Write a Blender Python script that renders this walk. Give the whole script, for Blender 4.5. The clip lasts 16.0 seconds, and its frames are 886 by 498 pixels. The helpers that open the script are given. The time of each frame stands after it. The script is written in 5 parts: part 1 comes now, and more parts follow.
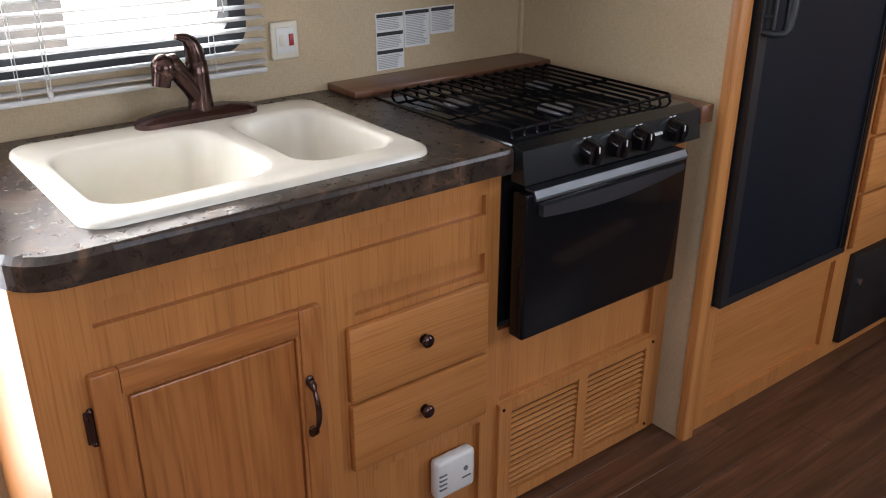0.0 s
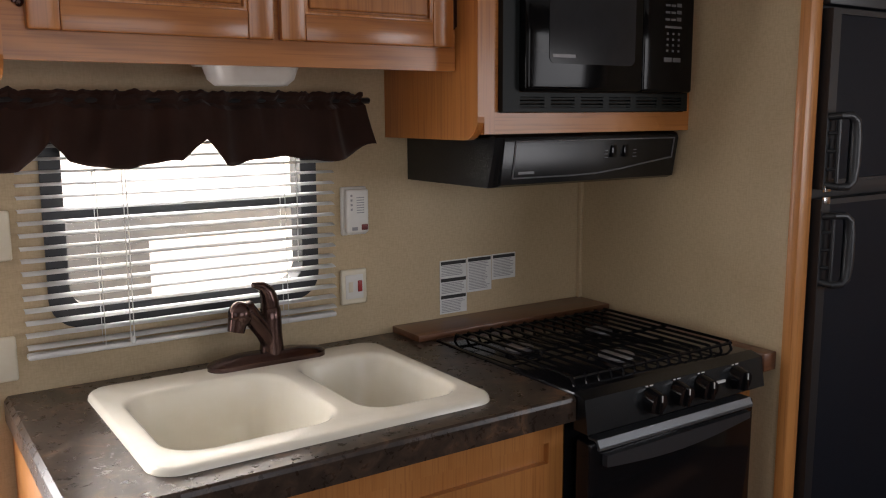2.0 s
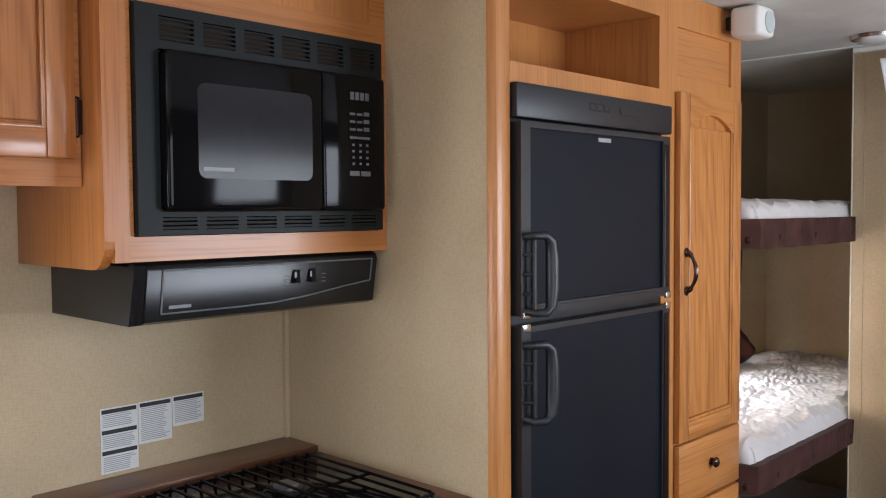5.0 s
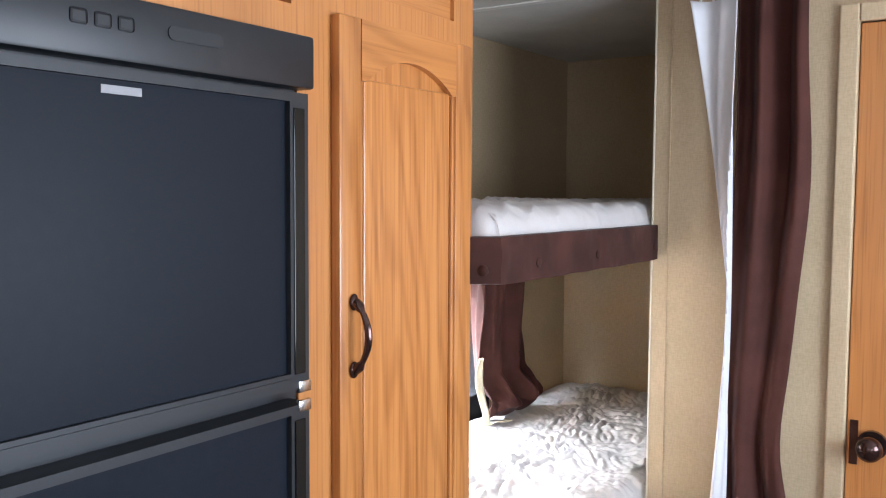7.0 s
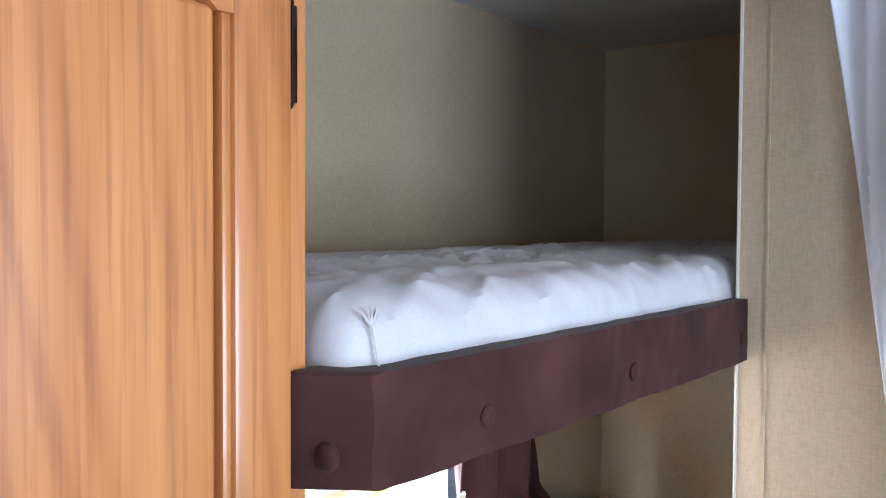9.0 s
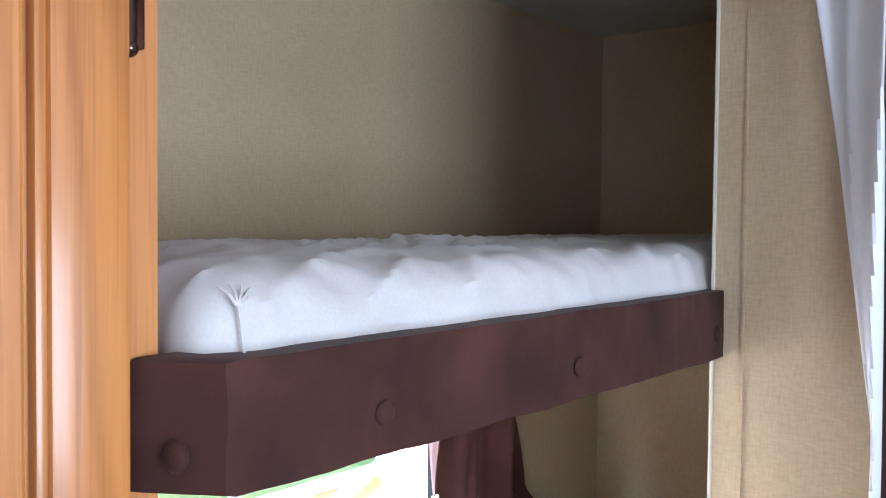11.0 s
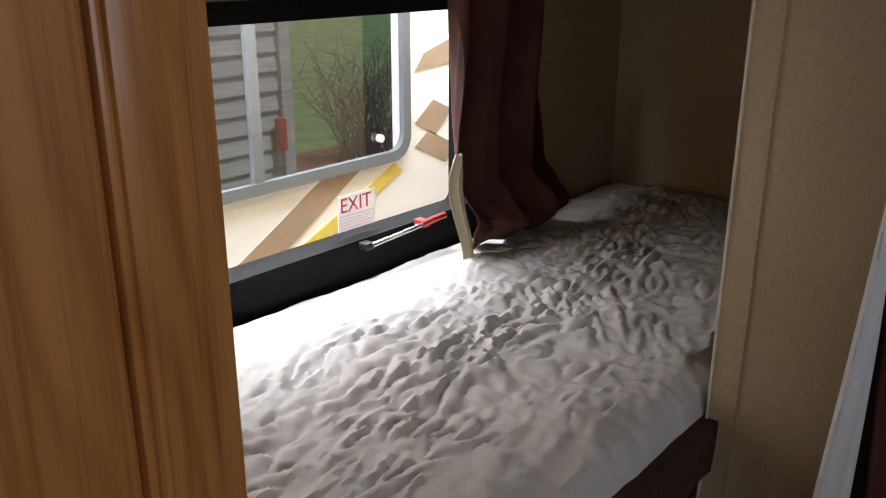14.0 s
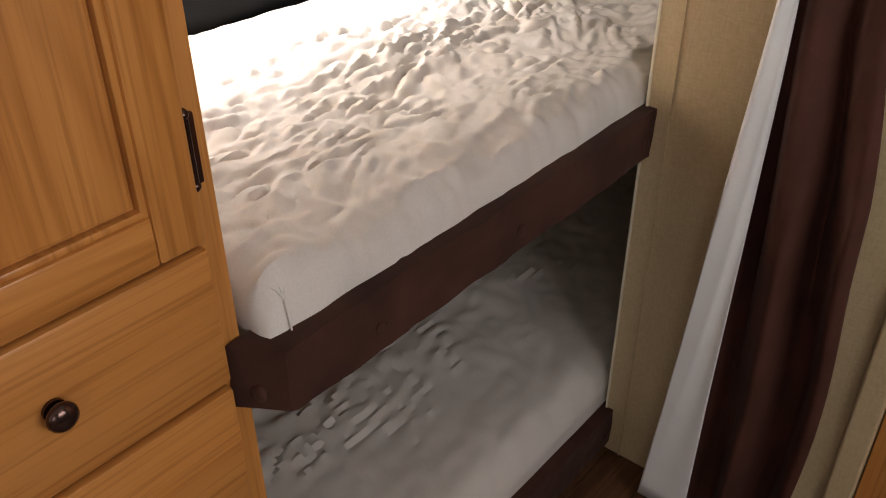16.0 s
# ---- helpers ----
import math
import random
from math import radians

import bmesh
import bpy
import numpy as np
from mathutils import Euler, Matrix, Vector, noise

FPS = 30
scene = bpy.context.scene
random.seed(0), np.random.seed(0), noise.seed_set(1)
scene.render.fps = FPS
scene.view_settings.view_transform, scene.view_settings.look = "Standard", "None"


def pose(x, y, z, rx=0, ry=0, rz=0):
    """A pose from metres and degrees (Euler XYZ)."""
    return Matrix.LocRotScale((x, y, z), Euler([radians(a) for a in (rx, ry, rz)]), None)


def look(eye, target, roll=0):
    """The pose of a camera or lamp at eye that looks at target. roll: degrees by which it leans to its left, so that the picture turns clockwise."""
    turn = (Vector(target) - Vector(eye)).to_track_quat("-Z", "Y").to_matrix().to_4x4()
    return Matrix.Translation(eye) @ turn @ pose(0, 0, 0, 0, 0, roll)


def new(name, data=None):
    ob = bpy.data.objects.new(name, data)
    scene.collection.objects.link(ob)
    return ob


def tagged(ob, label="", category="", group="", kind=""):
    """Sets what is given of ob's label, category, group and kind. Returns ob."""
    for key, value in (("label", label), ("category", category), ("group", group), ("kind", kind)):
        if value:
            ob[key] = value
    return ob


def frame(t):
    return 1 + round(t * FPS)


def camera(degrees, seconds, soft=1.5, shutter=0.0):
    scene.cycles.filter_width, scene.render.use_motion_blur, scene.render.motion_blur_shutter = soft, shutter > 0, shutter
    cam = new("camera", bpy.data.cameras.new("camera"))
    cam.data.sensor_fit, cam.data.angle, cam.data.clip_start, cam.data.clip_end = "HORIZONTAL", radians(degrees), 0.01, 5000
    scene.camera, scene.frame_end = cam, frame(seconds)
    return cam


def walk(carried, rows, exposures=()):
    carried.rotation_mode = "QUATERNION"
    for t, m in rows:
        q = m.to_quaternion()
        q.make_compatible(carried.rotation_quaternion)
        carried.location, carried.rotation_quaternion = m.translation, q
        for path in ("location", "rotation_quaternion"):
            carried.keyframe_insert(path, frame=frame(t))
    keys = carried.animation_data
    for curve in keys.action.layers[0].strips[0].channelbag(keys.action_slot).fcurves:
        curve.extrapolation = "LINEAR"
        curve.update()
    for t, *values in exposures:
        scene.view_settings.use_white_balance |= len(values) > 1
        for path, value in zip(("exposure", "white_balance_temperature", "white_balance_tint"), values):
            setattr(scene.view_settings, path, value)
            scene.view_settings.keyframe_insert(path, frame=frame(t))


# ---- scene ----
cam = camera(54.1, 16.0, 1.1)

PATH = [
    (0, (-1.689, -1.84, 1.414), (-0.573, -0.389, 0.608), 0.1),
    (0.5, (-1.687, -1.833, 1.414), (-0.602, -0.303, 0.719), -0.1),
    (1, (-1.691, -1.839, 1.43), (-0.618, -0.256, 0.842), -0.2),
    (1.5, (-1.703, -1.849, 1.445), (-0.622, -0.227, 0.996), -0.3),
    (2, (-1.71, -1.851, 1.463), (-0.614, -0.207, 1.153), -0.3),
    (2.5, (-1.709, -1.851, 1.486), (-0.606, -0.194, 1.293), -0.3),
    (3, (-1.686, -1.843, 1.498), (-0.566, -0.191, 1.363), -0.4),
    (3.5, (-1.608, -1.838, 1.504), (-0.422, -0.231, 1.404), -0.4),
    (4, (-1.499, -1.828, 1.51), (-0.224, -0.29, 1.424), -0.4),
    (4.5, (-1.407, -1.819, 1.51), (-0.06, -0.343, 1.426), -0.4),
    (5, (-1.304, -1.811, 1.503), (0.136, -0.426, 1.416), -0.4),
    (5.2, (-1.234, -1.781, 1.499), (0.248, -0.442, 1.407), -0.4),
    (7.3, (-0.06, -1.475, 1.557), (1.606, -0.376, 1.423), 0.4),
    (7.5, (0.038, -1.436, 1.552), (1.712, -0.35, 1.418), 0.4),
    (8, (0.311, -1.359, 1.56), (1.986, -0.274, 1.428), 0.4),
    (8.5, (0.508, -1.275, 1.575), (2.155, -0.148, 1.444), 0.6),
    (9, (0.663, -1.161, 1.583), (2.236, 0.073, 1.516), 0.3),
    (11.5, (0.792, -1.19, 1.543), (2.315, 0.104, 1.461), 0.3),
    (12, (0.791, -1.191, 1.519), (2.307, 0.098, 1.32), 0.2),
    (12.5, (0.788, -1.185, 1.497), (2.294, 0.094, 1.187), 0.2),
    (13, (0.787, -1.177, 1.477), (2.279, 0.089, 1.062), 0.1),
    (13.5, (0.788, -1.165, 1.441), (2.257, 0.081, 0.905), 0.2),
    (14, (0.767, -1.163, 1.409), (2.215, 0.055, 0.76), 0.1),
    (14.5, (0.737, -1.211, 1.395), (2.161, -0.023, 0.646), 0.1),
    (15, (0.708, -1.281, 1.382), (2.089, -0.118, 0.522), -0.3),
    (15.5, (0.703, -1.3, 1.35), (2.034, -0.177, 0.367), -0.3),
    (16, (0.697, -1.307, 1.326), (1.976, -0.23, 0.229), -0.3),
]
EXPOSURES = [(0, 0.0, 6050, 15), (1, -0.15, 6350, 15), (1.5, -0.35, 6500, 17), (2.5, -1.1, 6700, 16), (3.5, -0.75, 6600, 14), (4, 0.0, 6150, 13), (5, 0.4, 5950, 13),
             (7.5, 0.95, 5550, 11), (8.5, 0.85, 5200, 10), (9, 0.9, 4950, 10), (11.5, 0.85, 5250, 10), (12, -0.25, 5300, 11), (12.5, -0.6, 5350, 11), (13.5, -1.5, 5900, 12), (14.5, -1.75, 6600, 13), (15.5, -0.95, 7100, 15), (16, -0.45, 7500, 16)]
walk(cam, [(t, look(eye, target, roll)) for t, eye, target, roll in PATH], EXPOSURES)

# ---- world, sun and daylight ----
world = bpy.data.worlds.new("world")
scene.world = world
world.use_nodes = True
wnt = world.node_tree
sky = wnt.nodes.new("ShaderNodeTexSky")
sky.sky_type, sky.sun_disc = "NISHITA", False
sky.sun_elevation, sky.sun_rotation = radians(66), radians(170)
wnt.links.new(sky.outputs[0], wnt.nodes["Background"].inputs[0])
wnt.nodes["Background"].inputs[1].default_value = 0.15

sun_data = bpy.data.lights.new("sun", "SUN")
sun_data.energy, sun_data.angle, sun_data.color = 5.0, radians(3), (1, 0.95, 0.88)
sun = new("sun", sun_data)
sun.matrix_world = look((0, 0, 0), (-math.sin(radians(170)) * math.cos(radians(66)), -math.cos(radians(170)) * math.cos(radians(66)), -math.sin(radians(66))))


def area_lamp(name, eye, target, w, h, watts, colour):
    d = bpy.data.lights.new(name, "AREA")
    d.shape, d.size, d.size_y, d.energy, d.color = "RECTANGLE", w, h, watts, colour
    ob = new(name, d)
    ob.matrix_world = look(eye, target)
    return ob


area_lamp("daylight_dinette_window", (-1.2, -2.46, 1.35), (-1.2, 0, 1.35), 1.4, 0.8, 11, (0.93, 0.97, 1))
area_lamp("daylight_side_window", (0.95, -2.46, 1.40), (0.95, 0, 1.40), 0.95, 0.7, 19, (0.93, 0.97, 1))
area_lamp("daylight_entry_door", (-2.05, 0.03, 1.0), (-2.05, -2, 1.0), 0.66, 1.8, 58, (0.95, 0.98, 1))
area_lamp("daylight_end_window", (-3.36, -1.3, 1.35), (0, -1.3, 1.35), 1.3, 0.8, 3, (0.93, 0.97, 1))

# Added lamps, unseen over the gap, that strengthen the sky's light there.
area_lamp("daylight_between_trailers", (0.6, 0.30, 1.93), (0.6, 0.30, 0), 5.6, 0.4, 460, (0.95, 0.98, 1))
area_lamp("daylight_over_neighbour", (1.55, 0.40, 1.64), (1.55, -0.25, 0.75), 2.5, 0.25, 32, (0.92, 0.96, 1))

# ---- materials ----
def material(name, rough=0.5, metal=0.0):
    m = bpy.data.materials.new(name)
    m.use_nodes = True
    b = m.node_tree.nodes["Principled BSDF"]
    b.inputs["Roughness"].default_value, b.inputs["Metallic"].default_value = rough, metal
    return m, m.node_tree, b


def mapped(nt, scale):
    geo = nt.nodes.new("ShaderNodeNewGeometry")
    mp = nt.nodes.new("ShaderNodeMapping")
    mp.inputs["Scale"].default_value = scale
    nt.links.new(geo.outputs["Position"], mp.inputs[0])
    return mp.outputs[0]


def noisy(nt, vec, scale, detail=3.0, rough=0.55, distort=0.0):
    n = nt.nodes.new("ShaderNodeTexNoise")
    n.inputs["Scale"].default_value, n.inputs["Detail"].default_value = scale, detail
    n.inputs["Roughness"].default_value, n.inputs["Distortion"].default_value = rough, distort
    nt.links.new(vec, n.inputs["Vector"])
    return n.outputs[0]


def ramp(nt, fac, stops):
    r = nt.nodes.new("ShaderNodeValToRGB")
    e = r.color_ramp.elements
    while len(e) < len(stops):
        e.new(0.5)
    for el, (p, c) in zip(e, stops):
        el.position, el.color = p, (*c, 1)
    nt.links.new(fac, r.inputs[0])
    return r.outputs[0]


def mix(nt, kind, fac, a, b):
    n = nt.nodes.new("ShaderNodeMix")
    n.data_type, n.blend_type = "RGBA", kind
    n.inputs[0].default_value = fac
    nt.links.new(a, n.inputs[6])
    nt.links.new(b, n.inputs[7])
    return n.outputs[2]


def relief(nt, b, fac, strength, distance):
    n = nt.nodes.new("ShaderNodeBump")
    n.inputs["Strength"].default_value, n.inputs["Distance"].default_value = strength, distance
    nt.links.new(fac, n.inputs["Height"])
    nt.links.new(n.outputs[0], b.inputs["Normal"])


def rough_from(nt, b, fac, lo, hi):
    r = nt.nodes.new("ShaderNodeMapRange")
    r.inputs["To Min"].default_value, r.inputs["To Max"].default_value = lo, hi
    nt.links.new(fac, r.inputs[0])
    nt.links.new(r.outputs[0], b.inputs["Roughness"])


def scaled(c, k):
    return tuple(min(1, v * k) for v in c)


def plain(name, colour, rough=0.5, metal=0.0, var=0.12, grain=60, bump=0.0, spec=0.5):
    """A surface of one colour with two scales of slight unevenness."""
    m, nt, b = material(name, rough, metal)
    v = mapped(nt, (1, 1, 1))
    big, fine = noisy(nt, v, 4, 3), noisy(nt, v, grain, 4)
    col = mix(nt, "OVERLAY", 0.35, ramp(nt, big, [(0.3, scaled(colour, 1 - var)), (0.7, scaled(colour, 1 + var))]),
              ramp(nt, fine, [(0.3, (0.42,) * 3), (0.7, (0.58,) * 3)]))
    nt.links.new(col, b.inputs["Base Color"])
    b.inputs["Specular IOR Level"].default_value = spec
    rough_from(nt, b, big, max(0.02, rough - 0.06), min(1, rough + 0.08))
    if bump:
        relief(nt, b, fine, bump, 0.002)
    return m


def wood(name, light, dark, axis="z", grain=1.0, rough=0.38, bump=0.12, blotch=0.25, figure=0.0, coat=0.25):
    """Stained, varnished timber: fine streaks along an axis, pores, broad blotches, and cathedral figure."""
    m, nt, b = material(name, rough)
    s = {"x": (1.6, 60, 60), "y": (60, 1.6, 60), "z": (60, 60, 1.6)}[axis]
    f = {"x": (5, 210, 210), "y": (210, 5, 210), "z": (210, 210, 5)}[axis]
    streak = noisy(nt, mapped(nt, tuple(k * grain for k in s)), 1.0, 4, 0.55, 0.4)
    pores = noisy(nt, mapped(nt, f), 1.0, 2, 0.5)
    broad = noisy(nt, mapped(nt, tuple(5.0 if k > 2 else 1.1 for k in s)), 1.0, 3)
    mid = tuple((a + c) / 2 for a, c in zip(light, dark))
    col = ramp(nt, streak, [(0.25, dark), (0.5, mid), (0.75, light)])
    col = mix(nt, "MULTIPLY", 0.65, col, ramp(nt, pores, [(0.3, (0.66, 0.58, 0.52)), (0.5, (1, 1, 1))]))
    if figure:
        wave = nt.nodes.new("ShaderNodeTexWave")
        wave.wave_type, wave.bands_direction, wave.wave_profile = "BANDS", "DIAGONAL", "SIN"
        for key, val in (("Scale", 16.0), ("Distortion", 12.0), ("Detail", 2.0), ("Detail Scale", 0.7), ("Detail Roughness", 0.45)):
            wave.inputs[key].default_value = val
        nt.links.new(mapped(nt, tuple(1.0 if k > 2 else 0.12 for k in s)), wave.inputs["Vector"])
        col = mix(nt, "MULTIPLY", figure, col, ramp(nt, wave.outputs[1], [(0.0, (1, 1, 1)), (0.55, (0.95, 0.92, 0.89)), (1.0, (0.66, 0.57, 0.48))]))
    col = mix(nt, "OVERLAY", blotch, col, ramp(nt, broad, [(0.3, (0.36,) * 3), (0.7, (0.64,) * 3)]))
    nt.links.new(col, b.inputs["Base Color"])
    b.inputs["Coat Weight"].default_value, b.inputs["Coat Roughness"].default_value = coat, 0.16
    rough_from(nt, b, streak, rough - 0.05, rough + 0.08)
    relief(nt, b, pores, bump, 0.0008)
    return m


def wall_vinyl():
    """Beige printed wall board with a faint woven texture."""
    m, nt, b = material("beige_wall_board", 0.55)
    v = mapped(nt, (1, 1, 1))
    weave = noisy(nt, mapped(nt, (260, 260, 60)), 1, 3)
    cross = noisy(nt, mapped(nt, (60, 60, 300)), 1, 2)
    big = noisy(nt, v, 3.5, 3)
    col = ramp(nt, big, [(0.3, (0.52, 0.400, 0.245)), (0.7, (0.59, 0.465, 0.295))])
    col = mix(nt, "MULTIPLY", 0.36, col, ramp(nt, weave, [(0.32, (0.72, 0.7, 0.66)), (0.62, (1, 1, 1))]))
    col = mix(nt, "MULTIPLY", 0.4, col, ramp(nt, cross, [(0.32, (0.78, 0.76, 0.72)), (0.6, (1, 1, 1))]))
    nt.links.new(col, b.inputs["Base Color"])
    relief(nt, b, weave, 0.08, 0.001)
    return m


def laminate():
    """Dark brown stone-look worktop."""
    m, nt, b = material("stone_look_laminate", 0.22)
    v = mapped(nt, (1, 1, 1))
    a, c, d = noisy(nt, v, 14, 5, 0.65, 1.2), noisy(nt, v, 55, 4, 0.6, 0.5), noisy(nt, v, 160, 2)
    col = ramp(nt, a, [(0.3, (0.026, 0.018, 0.014)), (0.48, (0.040, 0.028, 0.021)), (0.60, (0.072, 0.046, 0.032)), (0.72, (0.15, 0.085, 0.05))])
    col = mix(nt, "OVERLAY", 0.4, col, ramp(nt, c, [(0.35, (0.3,) * 3), (0.65, (0.7,) * 3)]))
    col = mix(nt, "MULTIPLY", 0.4, col, ramp(nt, d, [(0.35, (0.6,) * 3), (0.5, (1,) * 3)]))
    nt.links.new(col, b.inputs["Base Color"])
    rough_from(nt, b, c, 0.25, 0.31)
    b.inputs["Specular IOR Level"].default_value = 0.4
    relief(nt, b, d, 0.02, 0.0004)
    return m


def floor_wood():
    m, nt, b = material("dark_plank_vinyl", 0.4)
    info = nt.nodes.new("ShaderNodeObjectInfo")
    streak = noisy(nt, mapped(nt, (2.5, 40, 40)), 1, 5, 0.6, 0.8)
    col = ramp(nt, streak, [(0.3, (0.045, 0.019, 0.009)), (0.55, (0.115, 0.050, 0.024)), (0.75, (0.19, 0.088, 0.042))])
    tone = ramp(nt, info.outputs["Random"], [(0, (0.36,) * 3), (1, (0.62,) * 3)])
    nt.links.new(mix(nt, "OVERLAY", 0.7, col, tone), b.inputs["Base Color"])
    relief(nt, b, streak, 0.1, 0.001)
    return m


def cloth(name, colour, rough=0.85, sheen=0.3, var=0.25, bump=0.25):
    m, nt, b = material(name, rough)
    v = mapped(nt, (1, 1, 1))
    big, fine = noisy(nt, v, 9, 4), noisy(nt, v, 420, 2)
    col = mix(nt, "OVERLAY", 0.3, ramp(nt, big, [(0.3, scaled(colour, 1 - var)), (0.7, scaled(colour, 1 + var))]),
              ramp(nt, fine, [(0.3, (0.4,) * 3), (0.7, (0.6,) * 3)]))
    nt.links.new(col, b.inputs["Base Color"])
    b.inputs["Sheen Weight"].default_value = sheen
    b.inputs["Sheen Roughness"].default_value = 0.4
    b.inputs["Specular IOR Level"].default_value = 0.2
    relief(nt, b, fine, bump, 0.0006)
    return m


def window_glass(name, tint=(1, 1, 1)):
    m, nt, b = material(name, 0.02)
    b.inputs["Base Color"].default_value = (*tint, 1)
    b.inputs["Transmission Weight"].default_value = 1
    b.inputs["IOR"].default_value = 1.05
    return m


WALL = wall_vinyl()
RUBBER = plain("black_rubber", (0.006, 0.006, 0.0065), 0.7, var=0.2, spec=0.15)
MAPLE = wood("honey_maple_board", (0.55, 0.238, 0.066), (0.45, 0.175, 0.044), "z", 0.5, 0.38, 0.05, 0.35)
MAPLE_X = wood("honey_maple_rail", (0.55, 0.238, 0.066), (0.45, 0.175, 0.044), "x", 0.5, 0.38, 0.05, 0.35)
OAK = wood("honey_oak_stile", (0.58, 0.252, 0.070), (0.43, 0.165, 0.040), "z", 0.8, 0.34, 0.2, 0.3, 0.5)
OAK_X = wood("honey_oak_rail", (0.58, 0.252, 0.070), (0.43, 0.165, 0.040), "x", 0.8, 0.34, 0.2, 0.3, 0.5)
REDOAK = wood("reddish_oak_stile", (0.50, 0.202, 0.054), (0.38, 0.134, 0.033), "z", 0.8, 0.3, 0.15, 0.3, 0.4, 0.4)
REDOAK_X = wood("reddish_oak_rail", (0.50, 0.202, 0.054), (0.38, 0.134, 0.033), "x", 0.8, 0.3, 0.15, 0.3, 0.5, 0.4)
REDMAPLE = wood("amber_maple_board", (0.51, 0.202, 0.052), (0.41, 0.148, 0.034), "z", 0.5, 0.34, 0.05, 0.4)
REDMAPLE_X = wood("amber_maple_rail", (0.51, 0.202, 0.052), (0.41, 0.148, 0.034), "x", 0.5, 0.34, 0.05, 0.4)
# dark tone made up for the unseen walls, to cut bounced light
BOUNCECUT = wood("brown_bounce_cut", (0.15, 0.085, 0.05), (0.09, 0.05, 0.03), "z", 0.5, 0.5, 0.05)
CHERRY = wood("brown_backsplash_board", (0.20, 0.085, 0.04), (0.11, 0.042, 0.02), "x", 0.7, 0.35, 0.05)
SHADOWGAP = plain("gap_shade", (0.04, 0.018, 0.007), 0.9)
CEIL = plain("white_ceiling_board", (0.66, 0.65, 0.61), 0.6, bump=0.1)
TOP = laminate()
PLANK = floor_wood()
CREAM = plain("cream_acrylic", (0.80, 0.755, 0.635), 0.2, var=0.03, grain=30)
BRONZE = plain("oil_rubbed_bronze", (0.085, 0.050, 0.043), 0.18, 0.85, var=0.2)
BLACK = plain("black_enamel", (0.006, 0.006, 0.007), 0.09, var=0.1, spec=0.28)
MATTBLACK = plain("matt_black_metal", (0.010, 0.011, 0.013), 0.4, var=0.2, bump=0.05)
BLACKPANEL = plain("black_fridge_panel", (0.009, 0.012, 0.018), 0.42, var=0.08, bump=0.03, spec=0.12)
FRIDGEFRAME = plain("black_fridge_plastic", (0.012, 0.014, 0.017), 0.4, var=0.1)
TRIMKIT = plain("charcoal_trim", (0.010, 0.0125, 0.0125), 0.45, var=0.1, spec=0.2)
CHROME = plain("brushed_chrome", (0.6, 0.6, 0.6), 0.25, 1.0)
GREYEDGE = plain("grey_plastic_edge", (0.16, 0.16, 0.17), 0.4)
WHITEPLASTIC = plain("white_plastic", (0.75, 0.74, 0.70), 0.4, var=0.04)
IVORY = plain("ivory_plastic", (0.74, 0.68, 0.54), 0.4, var=0.04)
REDPLASTIC = plain("red_plastic", (0.35, 0.03, 0.03), 0.4)
DARKRED = plain("dark_red_plastic", (0.16, 0.02, 0.02), 0.4)
PAPER = plain("white_label_paper", (0.72, 0.72, 0.70), 0.7, var=0.03)
INK = plain("black_print", (0.03, 0.03, 0.03), 0.7)
GREYINK = plain("grey_print", (0.33, 0.33, 0.34), 0.7)
SLAT = plain("white_blind_slat", (0.62, 0.62, 0.61), 0.45, var=0.04)
VALANCE = cloth("brown_valance_cloth", (0.030, 0.013, 0.009))
SUEDE = cloth("brown_suede", (0.050, 0.019, 0.014), 0.8, 0.08, 0.4)
CURTAIN = cloth("brown_curtain_cloth", (0.066, 0.023, 0.017), 0.75, 0.05, 0.25)
LINING = cloth("white_lining", (0.72, 0.72, 0.73), 0.8, 0.1, 0.04)
SHEET = cloth("grey_white_sheet", (0.60, 0.57, 0.55), 0.85, 0.1, 0.05, 0.15)
STRAP = cloth("cream_strap", (0.55, 0.48, 0.33), 0.8, 0.1, 0.1)
GLASS = window_glass("clear_glass")
OUTERGLASS = window_glass("reflective_glass")
OUTERGLASS.node_tree.nodes["Principled BSDF"].inputs["IOR"].default_value = 1.45
FILM = plain("translucent_sticker_film", (0.86, 0.82, 0.80), 0.9, var=0.03)
FILM.node_tree.nodes["Principled BSDF"].inputs["Transmission Weight"].default_value = 0.8
PINKFILM = plain("translucent_pink_print", (0.86, 0.50, 0.46), 0.9, var=0.03)
PINKFILM.node_tree.nodes["Principled BSDF"].inputs["Transmission Weight"].default_value = 0.7
REDFILM = plain("translucent_red_print", (0.80, 0.10, 0.08), 0.9, var=0.03)
REDFILM.node_tree.nodes["Principled BSDF"].inputs["Transmission Weight"].default_value = 0.6
SCREEN = plain("dark_door_screen", (0.022, 0.022, 0.024), 0.14, var=0.05, spec=0.2)
OVENGLOSS = plain("black_microwave_gloss", (0.004, 0.004, 0.0045), 0.08, var=0.1, spec=0.16)
SIDING = plain("white_trailer_siding", (0.82, 0.82, 0.80), 0.4, var=0.03)
TAN = plain("tan_stripe", (0.36, 0.27, 0.19), 0.4)
YELLOW = plain("yellow_stripe", (0.72, 0.56, 0.12), 0.4)
NFRAME = plain("grey_window_frame", (0.15, 0.17, 0.18), 0.4, 0.2)
LENS = plain("frosted_lamp_lens", (0.62, 0.60, 0.56), 0.35, var=0.04)


